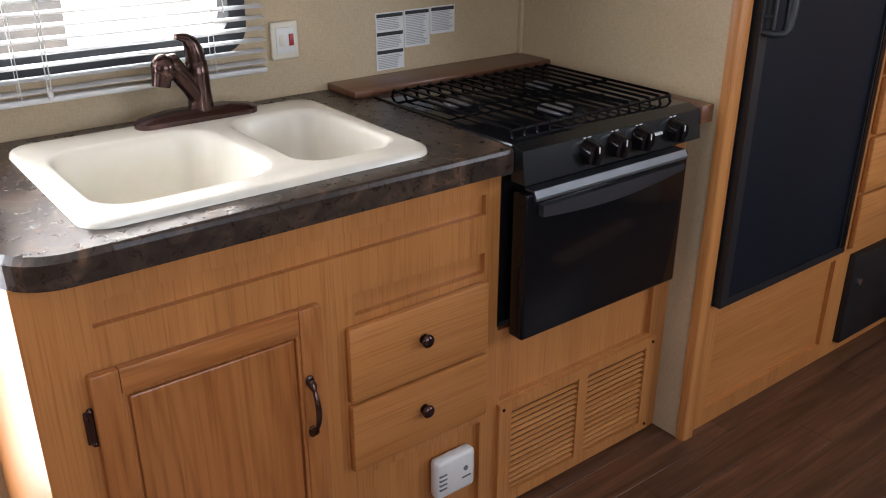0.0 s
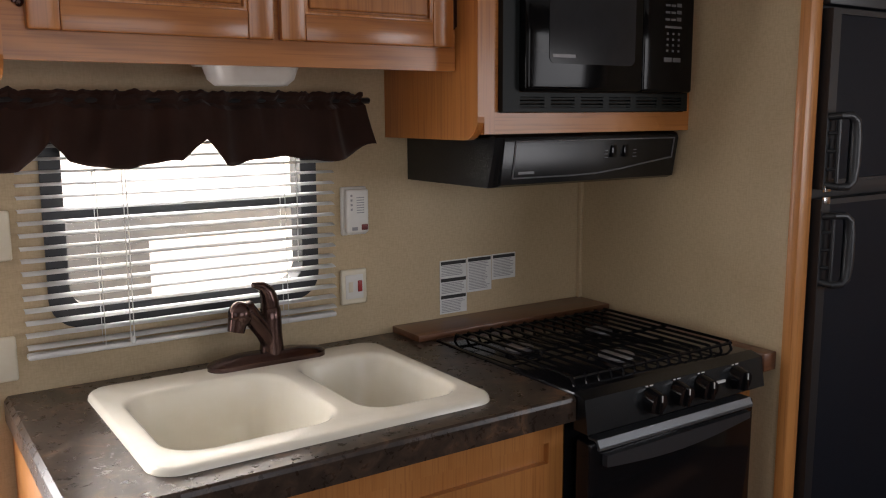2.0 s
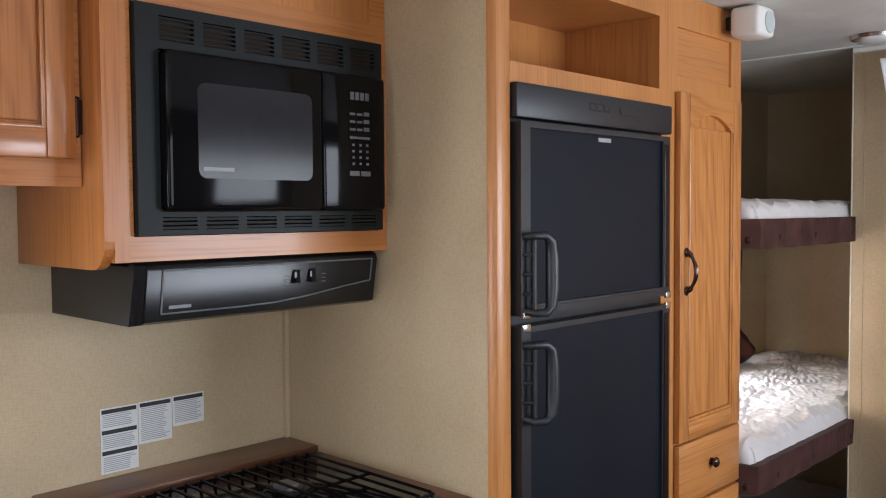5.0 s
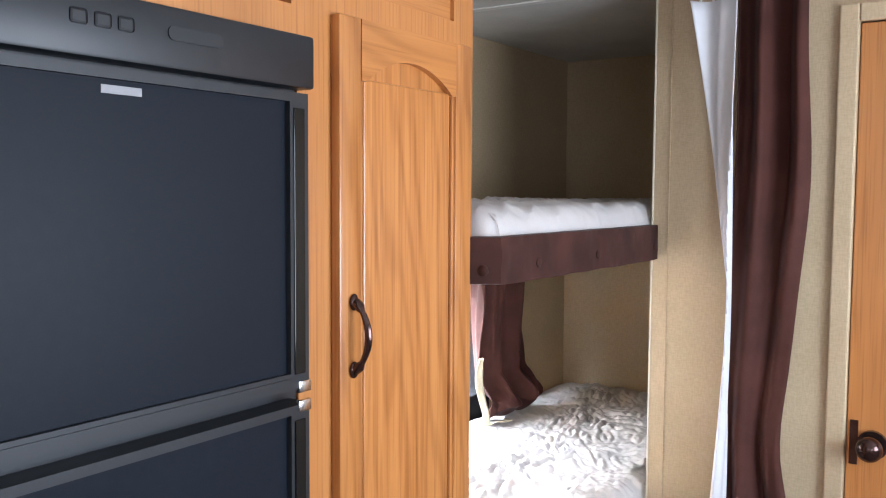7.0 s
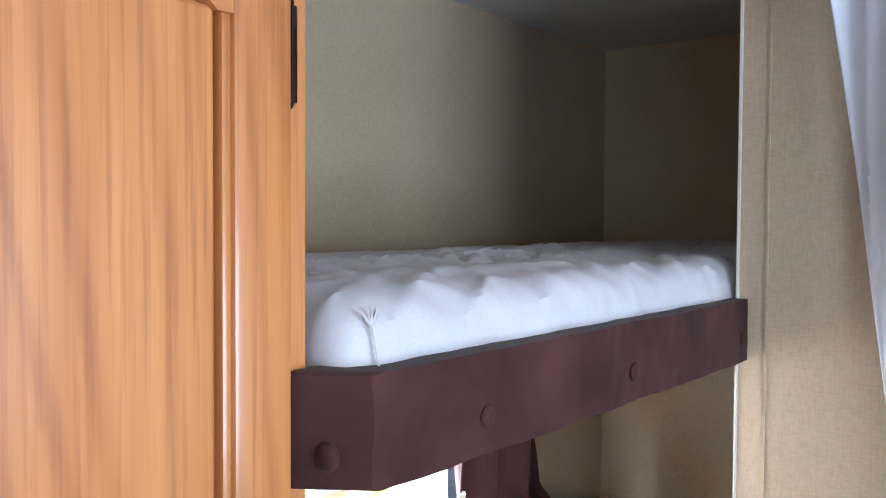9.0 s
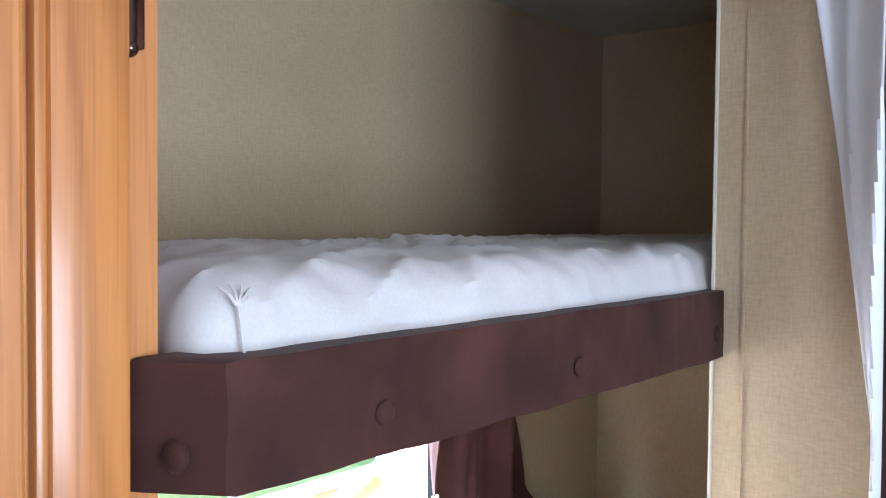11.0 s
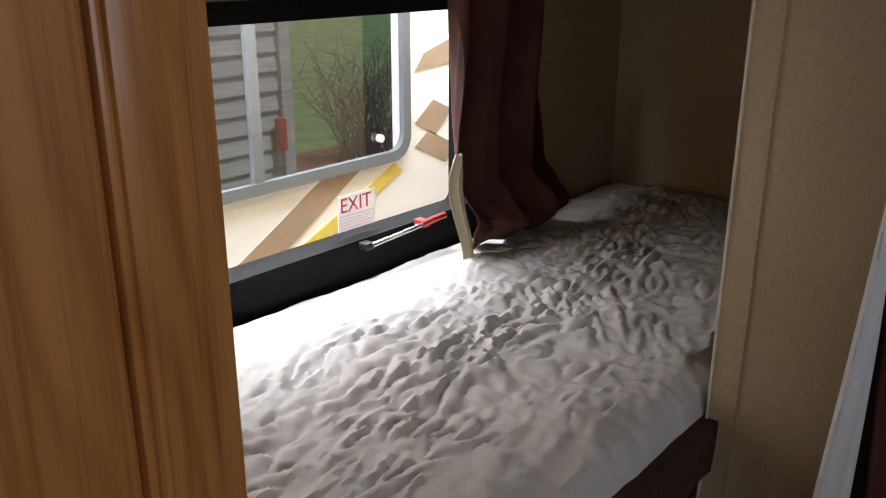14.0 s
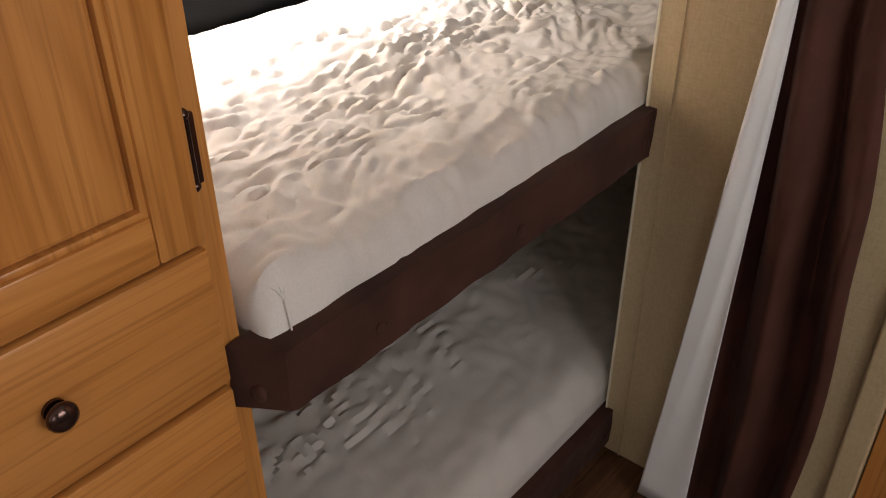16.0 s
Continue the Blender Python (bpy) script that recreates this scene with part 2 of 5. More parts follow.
# ---- building helpers ----
class Shape:
    """Gathers geometry in world coordinates; done() makes it one object, about its parent's or its own base."""

    def __init__(self):
        self.bm = bmesh.new()

    def box(self, x0, x1, y0, y1, z0, z1, bevel=0.0, seg=2):
        m = Matrix.Translation(((x0 + x1) / 2, (y0 + y1) / 2, (z0 + z1) / 2)) @ Matrix.Diagonal((abs(x1 - x0), abs(y1 - y0), abs(z1 - z0), 1))
        r = bmesh.ops.create_cube(self.bm, size=1, matrix=m)
        if bevel:
            edges = list({e for v in r["verts"] for e in v.link_edges})
            bmesh.ops.bevel(self.bm, geom=edges, offset=bevel, segments=seg, affect="EDGES", profile=0.5)
        return self

    def cyl(self, a, b, r0, r1=None, seg=20, caps=True):
        a, b = Vector(a), Vector(b)
        d = b - a
        m = Matrix.Translation((a + b) / 2) @ d.to_track_quat("Z", "Y").to_matrix().to_4x4()
        bmesh.ops.create_cone(self.bm, cap_ends=caps, segments=seg, radius1=r0, radius2=r0 if r1 is None else r1, depth=d.length, matrix=m)
        return self

    def ball(self, c, r, scale=(1, 1, 1), seg=16):
        m = Matrix.Translation(c) @ Matrix.Diagonal((*scale, 1))
        bmesh.ops.create_uvsphere(self.bm, u_segments=seg, v_segments=seg // 2 + 2, radius=r, matrix=m)
        return self

    def tube(self, pts, r, seg=10, flat=1.0):
        """A round bar along points; r a number or one radius a point."""
        pts = [Vector(p) for p in pts]
        rs = r if isinstance(r, (list, tuple)) else [r] * len(pts)
        rings = []
        side = None
        for i, p in enumerate(pts):
            d = (pts[min(i + 1, len(pts) - 1)] - pts[max(i - 1, 0)]).normalized()
            if side is None:
                side = d.orthogonal().normalized()
            side = (side - d * side.dot(d)).normalized()
            up = d.cross(side)
            rings.append([self.bm.verts.new(p + rs[i] * (math.cos(2 * math.pi * k / seg) * side + flat * math.sin(2 * math.pi * k / seg) * up)) for k in range(seg)])
        for a, b in zip(rings, rings[1:]):
            for k in range(seg):
                self.bm.faces.new((a[k], a[(k + 1) % seg], b[(k + 1) % seg], b[k]))
        self.bm.faces.new(rings[0][::-1])
        self.bm.faces.new(rings[-1])
        return self

    def prism(self, outline, axis, a, b):
        """An outline of pairs, drawn out along an axis from a to b (pairs are the two other axes in x, y, z order)."""
        def at(p, s):
            return {"x": (s, p[0], p[1]), "y": (p[0], s, p[1]), "z": (p[0], p[1], s)}[axis]
        lo = [self.bm.verts.new(at(p, a)) for p in outline]
        hi = [self.bm.verts.new(at(p, b)) for p in outline]
        self.bm.faces.new(lo)
        self.bm.faces.new(hi[::-1])
        n = len(outline)
        for i in range(n):
            self.bm.faces.new((lo[i], hi[i], hi[(i + 1) % n], lo[(i + 1) % n]))
        return self

    def grid(self, fn, nu, nv):
        """A sheet fn(u, v) -> point, u and v from 0 to 1."""
        vs = [[self.bm.verts.new(fn(i / nu, j / nv)) for j in range(nv + 1)] for i in range(nu + 1)]
        for i in range(nu):
            for j in range(nv):
                self.bm.faces.new((vs[i][j], vs[i + 1][j], vs[i + 1][j + 1], vs[i][j + 1]))
        return self

    def loft(self, rings, cap_first=False, cap_last=False):
        vs = [[self.bm.verts.new(p) for p in ring] for ring in rings]
        for a, b in zip(vs, vs[1:]):
            for k in range(len(a)):
                self.bm.faces.new((a[k], a[(k + 1) % len(a)], b[(k + 1) % len(a)], b[k]))
        if cap_first:
            self.bm.faces.new(vs[0][::-1])
        if cap_last:
            self.bm.faces.new(vs[-1])
        return self

    def islands(self):
        seen, out = set(), []
        for v in self.bm.verts:
            if v in seen:
                continue
            todo, part = [v], []
            seen.add(v)
            while todo:
                w = todo.pop()
                part.append(w)
                for e in w.link_edges:
                    o = e.other_vert(w)
                    if o not in seen:
                        seen.add(o)
                        todo.append(o)
            out.append(part)
        return out

    def apart(self, name, mat, parent, smooth=False):
        """As done(), but each loose piece becomes an object of its own."""
        bmesh.ops.recalc_face_normals(self.bm, faces=self.bm.faces[:])
        self.bm.verts.ensure_lookup_table()
        for part in self.islands():
            sh = Shape()
            made = {v: sh.bm.verts.new(v.co) for v in part}
            for f in {f for v in part for f in v.link_faces}:
                sh.bm.faces.new([made[v] for v in f.verts])
            last = sh.done(name, mat, parent, smooth)
        self.bm.free()
        return last

    def local(self, name, mat):
        """A mesh in its own coordinates, for pieces that share it."""
        bmesh.ops.recalc_face_normals(self.bm, faces=self.bm.faces[:])
        me = bpy.data.meshes.new(name)
        self.bm.to_mesh(me)
        self.bm.free()
        me.materials.append(mat)
        return me

    def done(self, name, mat, parent=None, smooth=False, normals=True):
        if normals:
            bmesh.ops.recalc_face_normals(self.bm, faces=self.bm.faces[:])
        me = bpy.data.meshes.new(name)
        base = Vector()
        if parent:
            base = parent.location + (parent.parent.location if parent.parent else Vector())
        elif self.bm.verts:
            lo = Vector([min(v.co[i] for v in self.bm.verts) for i in range(3)])
            hi = Vector([max(v.co[i] for v in self.bm.verts) for i in range(3)])
            base = Vector(((lo.x + hi.x) / 2, (lo.y + hi.y) / 2, lo.z))
        for v in self.bm.verts:
            v.co -= base
        self.bm.to_mesh(me)
        self.bm.free()
        me.materials.append(mat)
        if smooth:
            for p in me.polygons:
                p.use_smooth = True
            me.set_sharp_from_angle(angle=radians(35))
        ob = new(name, me)
        if parent:
            ob.parent = parent
        else:
            ob.location = base
        return ob


def thing(name, at, label, category, group=""):
    ob = new(name)
    ob.location = at
    return tagged(ob, label, category, group)


def setting(ob, label, category):
    return tagged(ob, label, category, kind="structure")


def rounded(x0, x1, z0, z1, r, n=6):
    """A rectangle with round corners, as pairs."""
    pts = []
    for cx, cz, a in ((x1 - r, z1 - r, 0), (x0 + r, z1 - r, 90), (x0 + r, z0 + r, 180), (x1 - r, z0 + r, 270)):
        pts += [(cx + r * math.cos(radians(a + 90 * k / n)), cz + r * math.sin(radians(a + 90 * k / n))) for k in range(n + 1)]
    return pts


def ring_frame(shape, outer, inner, y0, y1):
    """A frame between two outlines of as many pairs, in the wall's plane, from y0 to y1."""
    shape.loft([[(x, y0, z) for x, z in outer], [(x, y1, z) for x, z in outer], [(x, y1, z) for x, z in inner], [(x, y0, z) for x, z in inner], [(x, y0, z) for x, z in outer]])


def wall_x(name, x0, x1, y0, y1, z0, z1, holes, mat, label):
    """A wall along x with rectangular holes (x0, x1, z0, z1)."""
    s = Shape()
    xs = sorted({x0, x1, *[h[0] for h in holes], *[h[1] for h in holes]})
    for a, b in zip(xs, xs[1:]):
        cuts = sorted((h[2], h[3]) for h in holes if h[0] <= a and h[1] >= b)
        z = z0
        for lo, hi in cuts:
            if lo > z:
                s.box(a, b, y0, y1, z, lo)
            z = hi
        if z < z1:
            s.box(a, b, y0, y1, z, z1)
    return setting(s.done(name, mat), label, "wall")


# ---- the shell ----
H = 2.06
wall_x("wall_kitchen", -3.4, 2.93, 0.0, 0.05, 0, H, [(-2.4, -1.7, 0.02, 1.92), (-1.41, -0.85, 1.05, 1.47), (1.2, 2.245, 0.86, 1.32)], WALL, "beige textured wall board of the camper's kitchen side")
# this wall and wall_front are out of view, darkened to lessen the room's fill
wall_x("wall_dinette", -3.4, 2.93, -2.5, -2.45, 0, H, [(-1.9, -0.5, 0.95, 1.75), (0.45, 1.45, 1.05, 1.75)], BOUNCECUT, "unseen wall with two windows, brown to cut bounced light")
s = Shape().box(-3.4, -3.35, -2.45, 0, 0, 0.95).box(-3.4, -3.35, -2.45, 0, 1.75, H).box(-3.4, -3.35, -2.45, -1.95, 0.95, 1.75).box(-3.4, -3.35, -0.65, 0, 0.95, 1.75)
setting(s.done("wall_front", BOUNCECUT), "unseen wall at the camper's front end, brown to cut bounced light", "wall")
setting(Shape().box(2.88, 2.93, -2.45, 0, 0, H).done("wall_rear", WALL), "beige textured wall board at the head of the bunks", "wall")
setting(Shape().box(-3.4, 2.93, -2.5, 0.05, H, H + 0.05).done("ceiling", CEIL), "off-white smooth ceiling board", "ceiling")
setting(Shape().box(1.845, 1.87, -2.3, -0.02, H - 0.004, H).done("trim_ceiling_batten", WHITEPLASTIC), "thin white batten over a ceiling joint", "trim")
floor = setting(Shape().box(-3.4, 2.93, -2.5, 0.05, -0.06, -0.006).done("floor", PLANK), "dark brown wood-look plank vinyl floor", "floor")

# partition between cooker and fridge
setting(Shape().box(0.0, 0.014, -0.685, 0, 0, H).done("wall_partition", WALL), "beige textured partition beside the cooker", "wall")
s = Shape().box(-0.012, -0.0, -0.014, -0.0, 0.93, 1.40, 0.002)
setting(s.done("trim_corner", WALL), "beige corner bead where two walls meet", "trim")

# bathroom wall past the bunks
s = Shape().box(1.885, 1.92, -1.155, -0.735, 0, H).box(1.885, 1.92, -2.45, -1.90, 0, H).box(1.885, 1.92, -1.90, -1.155, 1.93, H)
setting(s.done("wall_bathroom", WALL), "beige textured narrow wall between bunks and bathroom door", "wall")
setting(Shape().box(1.882, 1.923, -0.7355, -0.731, 0, H, 0.001).done("trim_bunk_post", IVORY), "thin ivory edge strip on the wall's end", "trim")
setting(Shape().box(1.882, 1.885, -0.775, -0.772, 0, H).done("trim_bunk_batten", WALL), "narrow beige wall batten", "trim")
s = Shape().box(1.87, 1.935, -1.196, -1.155, 0, 1.97, 0.004).box(1.87, 1.935, -1.90, -1.86, 0, 1.97, 0.004).box(1.87, 1.935, -1.86, -1.196, 1.93, 1.97, 0.004)
setting(s.done("trim_bathroom_door", WALL), "beige casing round the bathroom door", "trim")
door = setting(new("door_1"), "closed honey-coloured wooden bathroom door", "door")
door.location = (1.9, -1.53, 0)
Shape().box(1.885, 1.915, -1.858, -1.198, 0.01, 1.928, 0.003).done("leaf", MAPLE, door)
Shape().cyl((1.885, -1.252, 1.0), (1.872, -1.252, 1.0), 0.032).cyl((1.872, -1.252, 1.0), (1.845, -1.252, 1.0), 0.012).ball((1.835, -1.252, 1.0), 0.028, (0.8, 1, 1)).done("knob", BRONZE, door, True)
Shape().box(1.88, 1.887, -1.222, -1.205, 0.95, 1.05).done("latch_plate", BRONZE, door)


# ---- handles and cabinet doors ----
def arch_handle(parent, x, y, z, length=0.11, mat=BRONZE):
    """An arched pull on the face y, centred on x, z."""
    s = Shape()
    pts, rs = [], []
    for k in range(17):
        u = k / 16
        pts.append((x, y - 0.006 - 0.024 * math.sin(math.pi * u) ** 0.7, z + (u - 0.5) * length))
        rs.append(0.0035 + 0.0022 * math.sin(math.pi * u) + (0.004 if k in (0, 1, 15, 16) else 0))
    s.tube(pts, rs, 10)
    for e in (-1, 1):
        s.ball((x, y - 0.003, z + e * length * 0.5), 0.009, (1, 0.6, 1.4))
    return s.done("handle", mat, parent, True)


def knob(parent, x, y, z, r=0.0145):
    s = Shape().cyl((x, y, z), (x, y - 0.004, z), r * 0.75).cyl((x, y - 0.003, z), (x, y - 0.012, z), 0.006)
    s.ball((x, y - 0.015, z), r, (1, 0.6, 1))
    return s.done("knob", BRONZE, parent, True)


def hinge(parent, x, y, z, h=0.07):
    s = Shape().cyl((x, y - 0.004, z - h / 2), (x, y - 0.004, z + h / 2), 0.005).ball((x, y - 0.004, z + h / 2), 0.006).ball((x, y - 0.004, z - h / 2), 0.006)
    s.box(x - 0.011, x + 0.011, y - 0.005, y, z - h / 2, z + h / 2, 0.002)
    return s.done("hinge", BRONZE, parent, True)


def framed_door(parent, name, x0, x1, z0, z1, y, arch=0.0, w=0.058, th=0.018, stile=OAK, rail=OAK_X, panel=OAK):
    """A cabinet door: stiles and rails with a moulded inner edge round a raised panel; y is the face behind it."""
    d = new(name)
    d.parent = parent
    d.location = (0, 0, 0)
    f = y - th
    Shape().box(x0, x0 + w, f, y, z0, z1, 0.004).box(x1 - w, x1, f, y, z0, z1, 0.004).apart("stile", stile, d, True)
    s = Shape().box(x0 + w, x1 - w, f + 0.0005, y, z0, z0 + w, 0.003)
    if arch:
        a, b = x0 + w, x1 - w
        low = z1 - w - arch
        pts = [(b, z1 - 0.001), (a, z1 - 0.001), (a, low)]
        for k in range(1, 20):
            u = k / 20
            e = 0.06
            lift = 0 if u < e or u > 1 - e else arch * math.sin(math.pi * (u - e) / (1 - 2 * e)) ** 0.75
            pts.append((a + (b - a) * u, low + lift))
        pts.append((b, low))
        s.prism(pts, "y", f + 0.0005, y)
    else:
        s.box(x0 + w, x1 - w, f + 0.0005, y, z1 - w, z1, 0.003)
    s.apart("rail", rail, d, True)
    # moulding and raised panel
    a, b, lo, hi = x0 + w - 0.002, x1 - w + 0.002, z0 + w - 0.002, z1 - w + 0.002
    m = Shape()
    m.box(a, a + 0.009, f + 0.004, y, lo, hi - arch * 0.9, 0.003).box(b - 0.009, b, f + 0.004, y, lo, hi - arch * 0.9, 0.003).box(a, b, f + 0.0042, y, lo, lo + 0.009, 0.003)
    if not arch:
        m.box(a, b, f + 0.0042, y, hi - 0.009, hi, 0.003)
    m.apart("moulding", stile, d, True)
    p = Shape()
    p.box(a, b, f + 0.013, y - 0.001, lo, hi)
    if arch:
        p.box(a + 0.013, b - 0.013, f + 0.006, y - 0.001, lo + 0.013, hi - arch * 0.95, 0.003)
    else:
        p.box(a + 0.013, b - 0.013, f + 0.006, y - 0.001, lo + 0.013, hi - 0.013, 0.003)
    p.done("panel", panel, d)
    return d


def slab_drawer(parent, x0, x1, z0, z1, y, mat=MAPLE_X):
    d = new("drawer")
    d.parent = parent
    Shape().box(x0, x1, y - 0.018, y, z0, z1, 0.005).done("front", mat, d, True)
    knob(d, (x0 + x1) / 2, y - 0.018, (z0 + z1) / 2 + 0.008)
    return d


def face_frame(s, x0, x1, z0, z1, y0, y1, holes):
    """A face board with rectangular openings."""
    xs = sorted({x0, x1, *[h[0] for h in holes], *[h[1] for h in holes]})
    for a, b in zip(xs, xs[1:]):
        z = z0
        for lo, hi in sorted((h[2], h[3]) for h in holes if h[0] <= a and h[1] >= b):
            if lo > z:
                s.box(a, b, y0, y1, z, lo)
            z = hi
        if z < z1:
            s.box(a, b, y0, y1, z, z1)


# ---- kitchen base cabinet ----
FY = -0.60
base = thing("base_cabinet", (-0.75, -0.3, 0), "honey maple kitchen base cabinet with oak door and two drawers", "cabinet")
s = Shape()
panels = [(-1.405, -0.626, 0.772, 0.815), (-0.943, -0.626, 0.643, 0.688), (-0.915, -0.630, 0.05, 0.272), (-0.575, -0.060, 0.305, 0.47), (-0.57, -0.05, 0.02, 0.28), (-0.585, -0.035, 0.49, 0.90)]
face_frame(s, -1.51, 0.0, 0.0, 0.865, FY, FY + 0.018, panels)
s.done("face", MAPLE, base)
Shape().box(-1.51, -1.494, FY + 0.018, -0.002, 0.0, 0.865).done("side", MAPLE, base)
s = Shape()
for a, b, lo, hi in panels[:4]:
    s.box(a - 0.005, b + 0.005, FY + 0.0145, FY + 0.0175, lo - 0.005, hi + 0.005)
s.apart("recessed_panel", MAPLE, base)
d = framed_door(base, "door", -1.429, -1.022, 0.07, 0.70, FY, 0, 0.046, stile=REDOAK, rail=REDOAK_X, panel=REDOAK)
arch_handle(d, -1.057, FY - 0.018, 0.50)
hinge(d, -1.433, FY, 0.605, 0.06)
hinge(d, -1.433, FY, 0.165, 0.06)
slab_drawer(base, -0.968, -0.626, 0.463, 0.627, FY)
slab_drawer(base, -0.968, -0.626, 0.302, 0.456, FY)

# vent grille under the oven
grille = thing("vent_grille", (-0.31, FY, 0.02), "honey wood louvred vent grille at the cabinet's foot", "vent")
s = Shape()
face_frame(s, -0.582, -0.042, 0.012, 0.30, FY - 0.012, FY - 0.0005, [(-0.545, -0.325, 0.04, 0.275), (-0.295, -0.078, 0.04, 0.275)])
s.done("frame", MAPLE, grille)
slat_me = Shape().box(-0.236, 0.236, -0.005, 0.005, -0.003, 0.003, 0.0015, 1).local("slat", MAPLE_X)
for k in range(15):
    o = new("slat", slat_me)
    o.parent = grille
    o.matrix_basis = pose(-0.0015, -0.003, 0.028 + k * 0.0158, 28, 0, 0)
# dark sheet whose colour stands in for the shade behind the slats
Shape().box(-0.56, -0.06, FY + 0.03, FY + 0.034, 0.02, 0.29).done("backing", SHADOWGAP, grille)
s = Shape()
for x in (-0.57, -0.055):
    for z in (0.03, 0.285):
        s.cyl((x, FY - 0.011, z), (x, FY - 0.0145, z), 0.004, seg=10)
s.apart("screw", BRONZE, grille, True)

# gas alarm
alarm = thing("gas_alarm", (-0.715, FY, 0.14), "white plastic gas alarm plugged in low on the cabinet", "alarm")
Shape().box(-0.768, -0.66, -0.625, FY + 0.008, 0.13, 0.232, 0.012, 3).done("body", WHITEPLASTIC, alarm, True)
s = Shape()
for k in range(4):
    s.box(-0.762, -0.742, -0.6262, -0.622, 0.158 + k * 0.012, 0.162 + k * 0.012)
s.cyl((-0.69, -0.622, 0.19), (-0.69, -0.627, 0.19), 0.006).box(-0.70, -0.675, -0.6262, -0.622, 0.165, 0.169)
s.apart("mark", GREYEDGE, alarm)

# ---- worktop, sink, tap ----
ctr = thing("worktop", (-1.05, -0.32, 0.865), "dark brown stone-look laminate worktop with rolled edge", "worktop")


def worktop_slab(s, outline, z0, z1, r=0.008):
    """A slab with softened upper and lower edges from an outline."""
    cx = sum(p[0] for p in outline) / len(outline)
    cy = sum(p[1] for p in outline) / len(outline)

    def inset(k):
        return [(x + k * (1 if x < cx else -1), y + k * (1 if y < cy else -1)) for x, y in outline]
    s.loft([[(x, y, z) for x, y in o] for o, z in ((inset(r), z0), (outline, z0 + r), (outline, z1 - r), (inset(r * 0.3), z1 - r * 0.3), (inset(r), z1))], True, True)


SX0, SX1, SY0, SY1 = -1.365, -0.75, -0.555, -0.10
s = Shape()
corner = [(-1.52, -0.002), (-1.52, -0.55)] + [(-1.52 + 0.09 * (1 - math.cos(radians(a))), -0.55 - 0.09 * math.sin(radians(a))) for a in range(10, 91, 10)] + [(SX0, -0.64), (SX0, -0.002)]
lo = [s.bm.verts.new((x, y, 0.865)) for x, y in corner]
mid = [s.bm.verts.new((x, y, 0.905)) for x, y in corner]
hi = [s.bm.verts.new((x + (0.008 if x < -1.42 else 0), y + (0.008 if y < -0.56 else 0), 0.915)) for x, y in corner]
for a, b in ((lo, mid), (mid, hi)):
    for i in range(len(a)):
        s.bm.faces.new((a[i], a[(i + 1) % len(a)], b[(i + 1) % len(a)], b[i]))
s.bm.faces.new(lo)
s.bm.faces.new(hi)
front = [(-0.64, 0.865), (-0.64, 0.905), (-0.637, 0.912), (-0.632, 0.915)]
s.prism(front + [(SY0, 0.915), (SY0, 0.865)], "x", SX0, SX1)
s.prism(front + [(-0.002, 0.915), (-0.002, 0.865)], "x", SX1, -0.592)
s.box(SX0, SX1, SY1, -0.002, 0.865, 0.915)
s.done("slab", TOP, ctr)
Shape().box(-0.045, -0.001, -0.668, -0.135, 0.875, 0.918, 0.003).done("filler_strip", CHERRY, ctr, True)
Shape().box(-0.632, -0.001, -0.128, -0.001, 0.9155, 0.932, 0.002).done("backsplash_board", CHERRY, ctr, True)

sink = thing("sink", (-1.06, -0.33, 0.75), "cream acrylic double-bowl sink set in the worktop", "sink")
s = Shape()
Z = 0.928


def loop(x0, x1, y0, y1, r, z, n=7):
    return [(x, y, z) for x, y in rounded(x0, x1, y0, y1, r, n)]


outer = loop(-1.378, -0.742, -0.57, -0.088, 0.04, Z)
bowls = [(-1.352, -1.022, -0.528, -0.165, 0.075), (-0.988, -0.760, -0.522, -0.155, 0.065)]
bm = s.bm


def ring_verts(pts):
    vs = [bm.verts.new(p) for p in pts]
    es = [bm.edges.new((vs[i], vs[(i + 1) % len(vs)])) for i in range(len(vs))]
    return vs, es


def bridge(a, b):
    for i in range(len(a)):
        bm.faces.new((a[i], a[(i + 1) % len(a)], b[(i + 1) % len(a)], b[i]))


ov, oe = ring_verts(outer)
edges = oe[:]
for x0, x1, y0, y1, r in bowls:
    top, es = ring_verts(loop(x0, x1, y0, y1, r, Z))
    edges += es
    prev = top
    for inset, z in ((0.004, Z - 0.001), (0.009, Z - 0.005), (0.013, Z - 0.014), (0.02, Z - 0.06), (0.03, Z - 0.13), (0.045, Z - 0.152), (0.065, Z - 0.160)):
        cur = [bm.verts.new(p) for p in loop(x0 + inset, x1 - inset, y0 + inset, y1 - inset, max(r - inset * 0.4, 0.02), z)]
        bridge(prev, cur)
        prev = cur
    bm.faces.new(prev)
prev = ov
for grow, z in ((0.004, Z - 0.001), (0.008, Z - 0.005), (0.010, 0.9155)):
    cur = [bm.verts.new(p) for p in loop(-1.378 - grow, -0.742 + grow, -0.57 - grow, -0.088 + grow, 0.04 + grow, z)]
    bridge(prev, cur)
    prev = cur
bmesh.ops.triangle_fill(bm, use_beauty=True, edges=edges)
s.done("basin", CREAM, sink, True)
Shape().cyl((-1.185, -0.335, Z - 0.163), (-1.185, -0.335, Z - 0.159), 0.04).cyl((-0.882, -0.33, Z - 0.163), (-0.882, -0.33, Z - 0.159), 0.04).apart("drain", CHROME, sink, True)

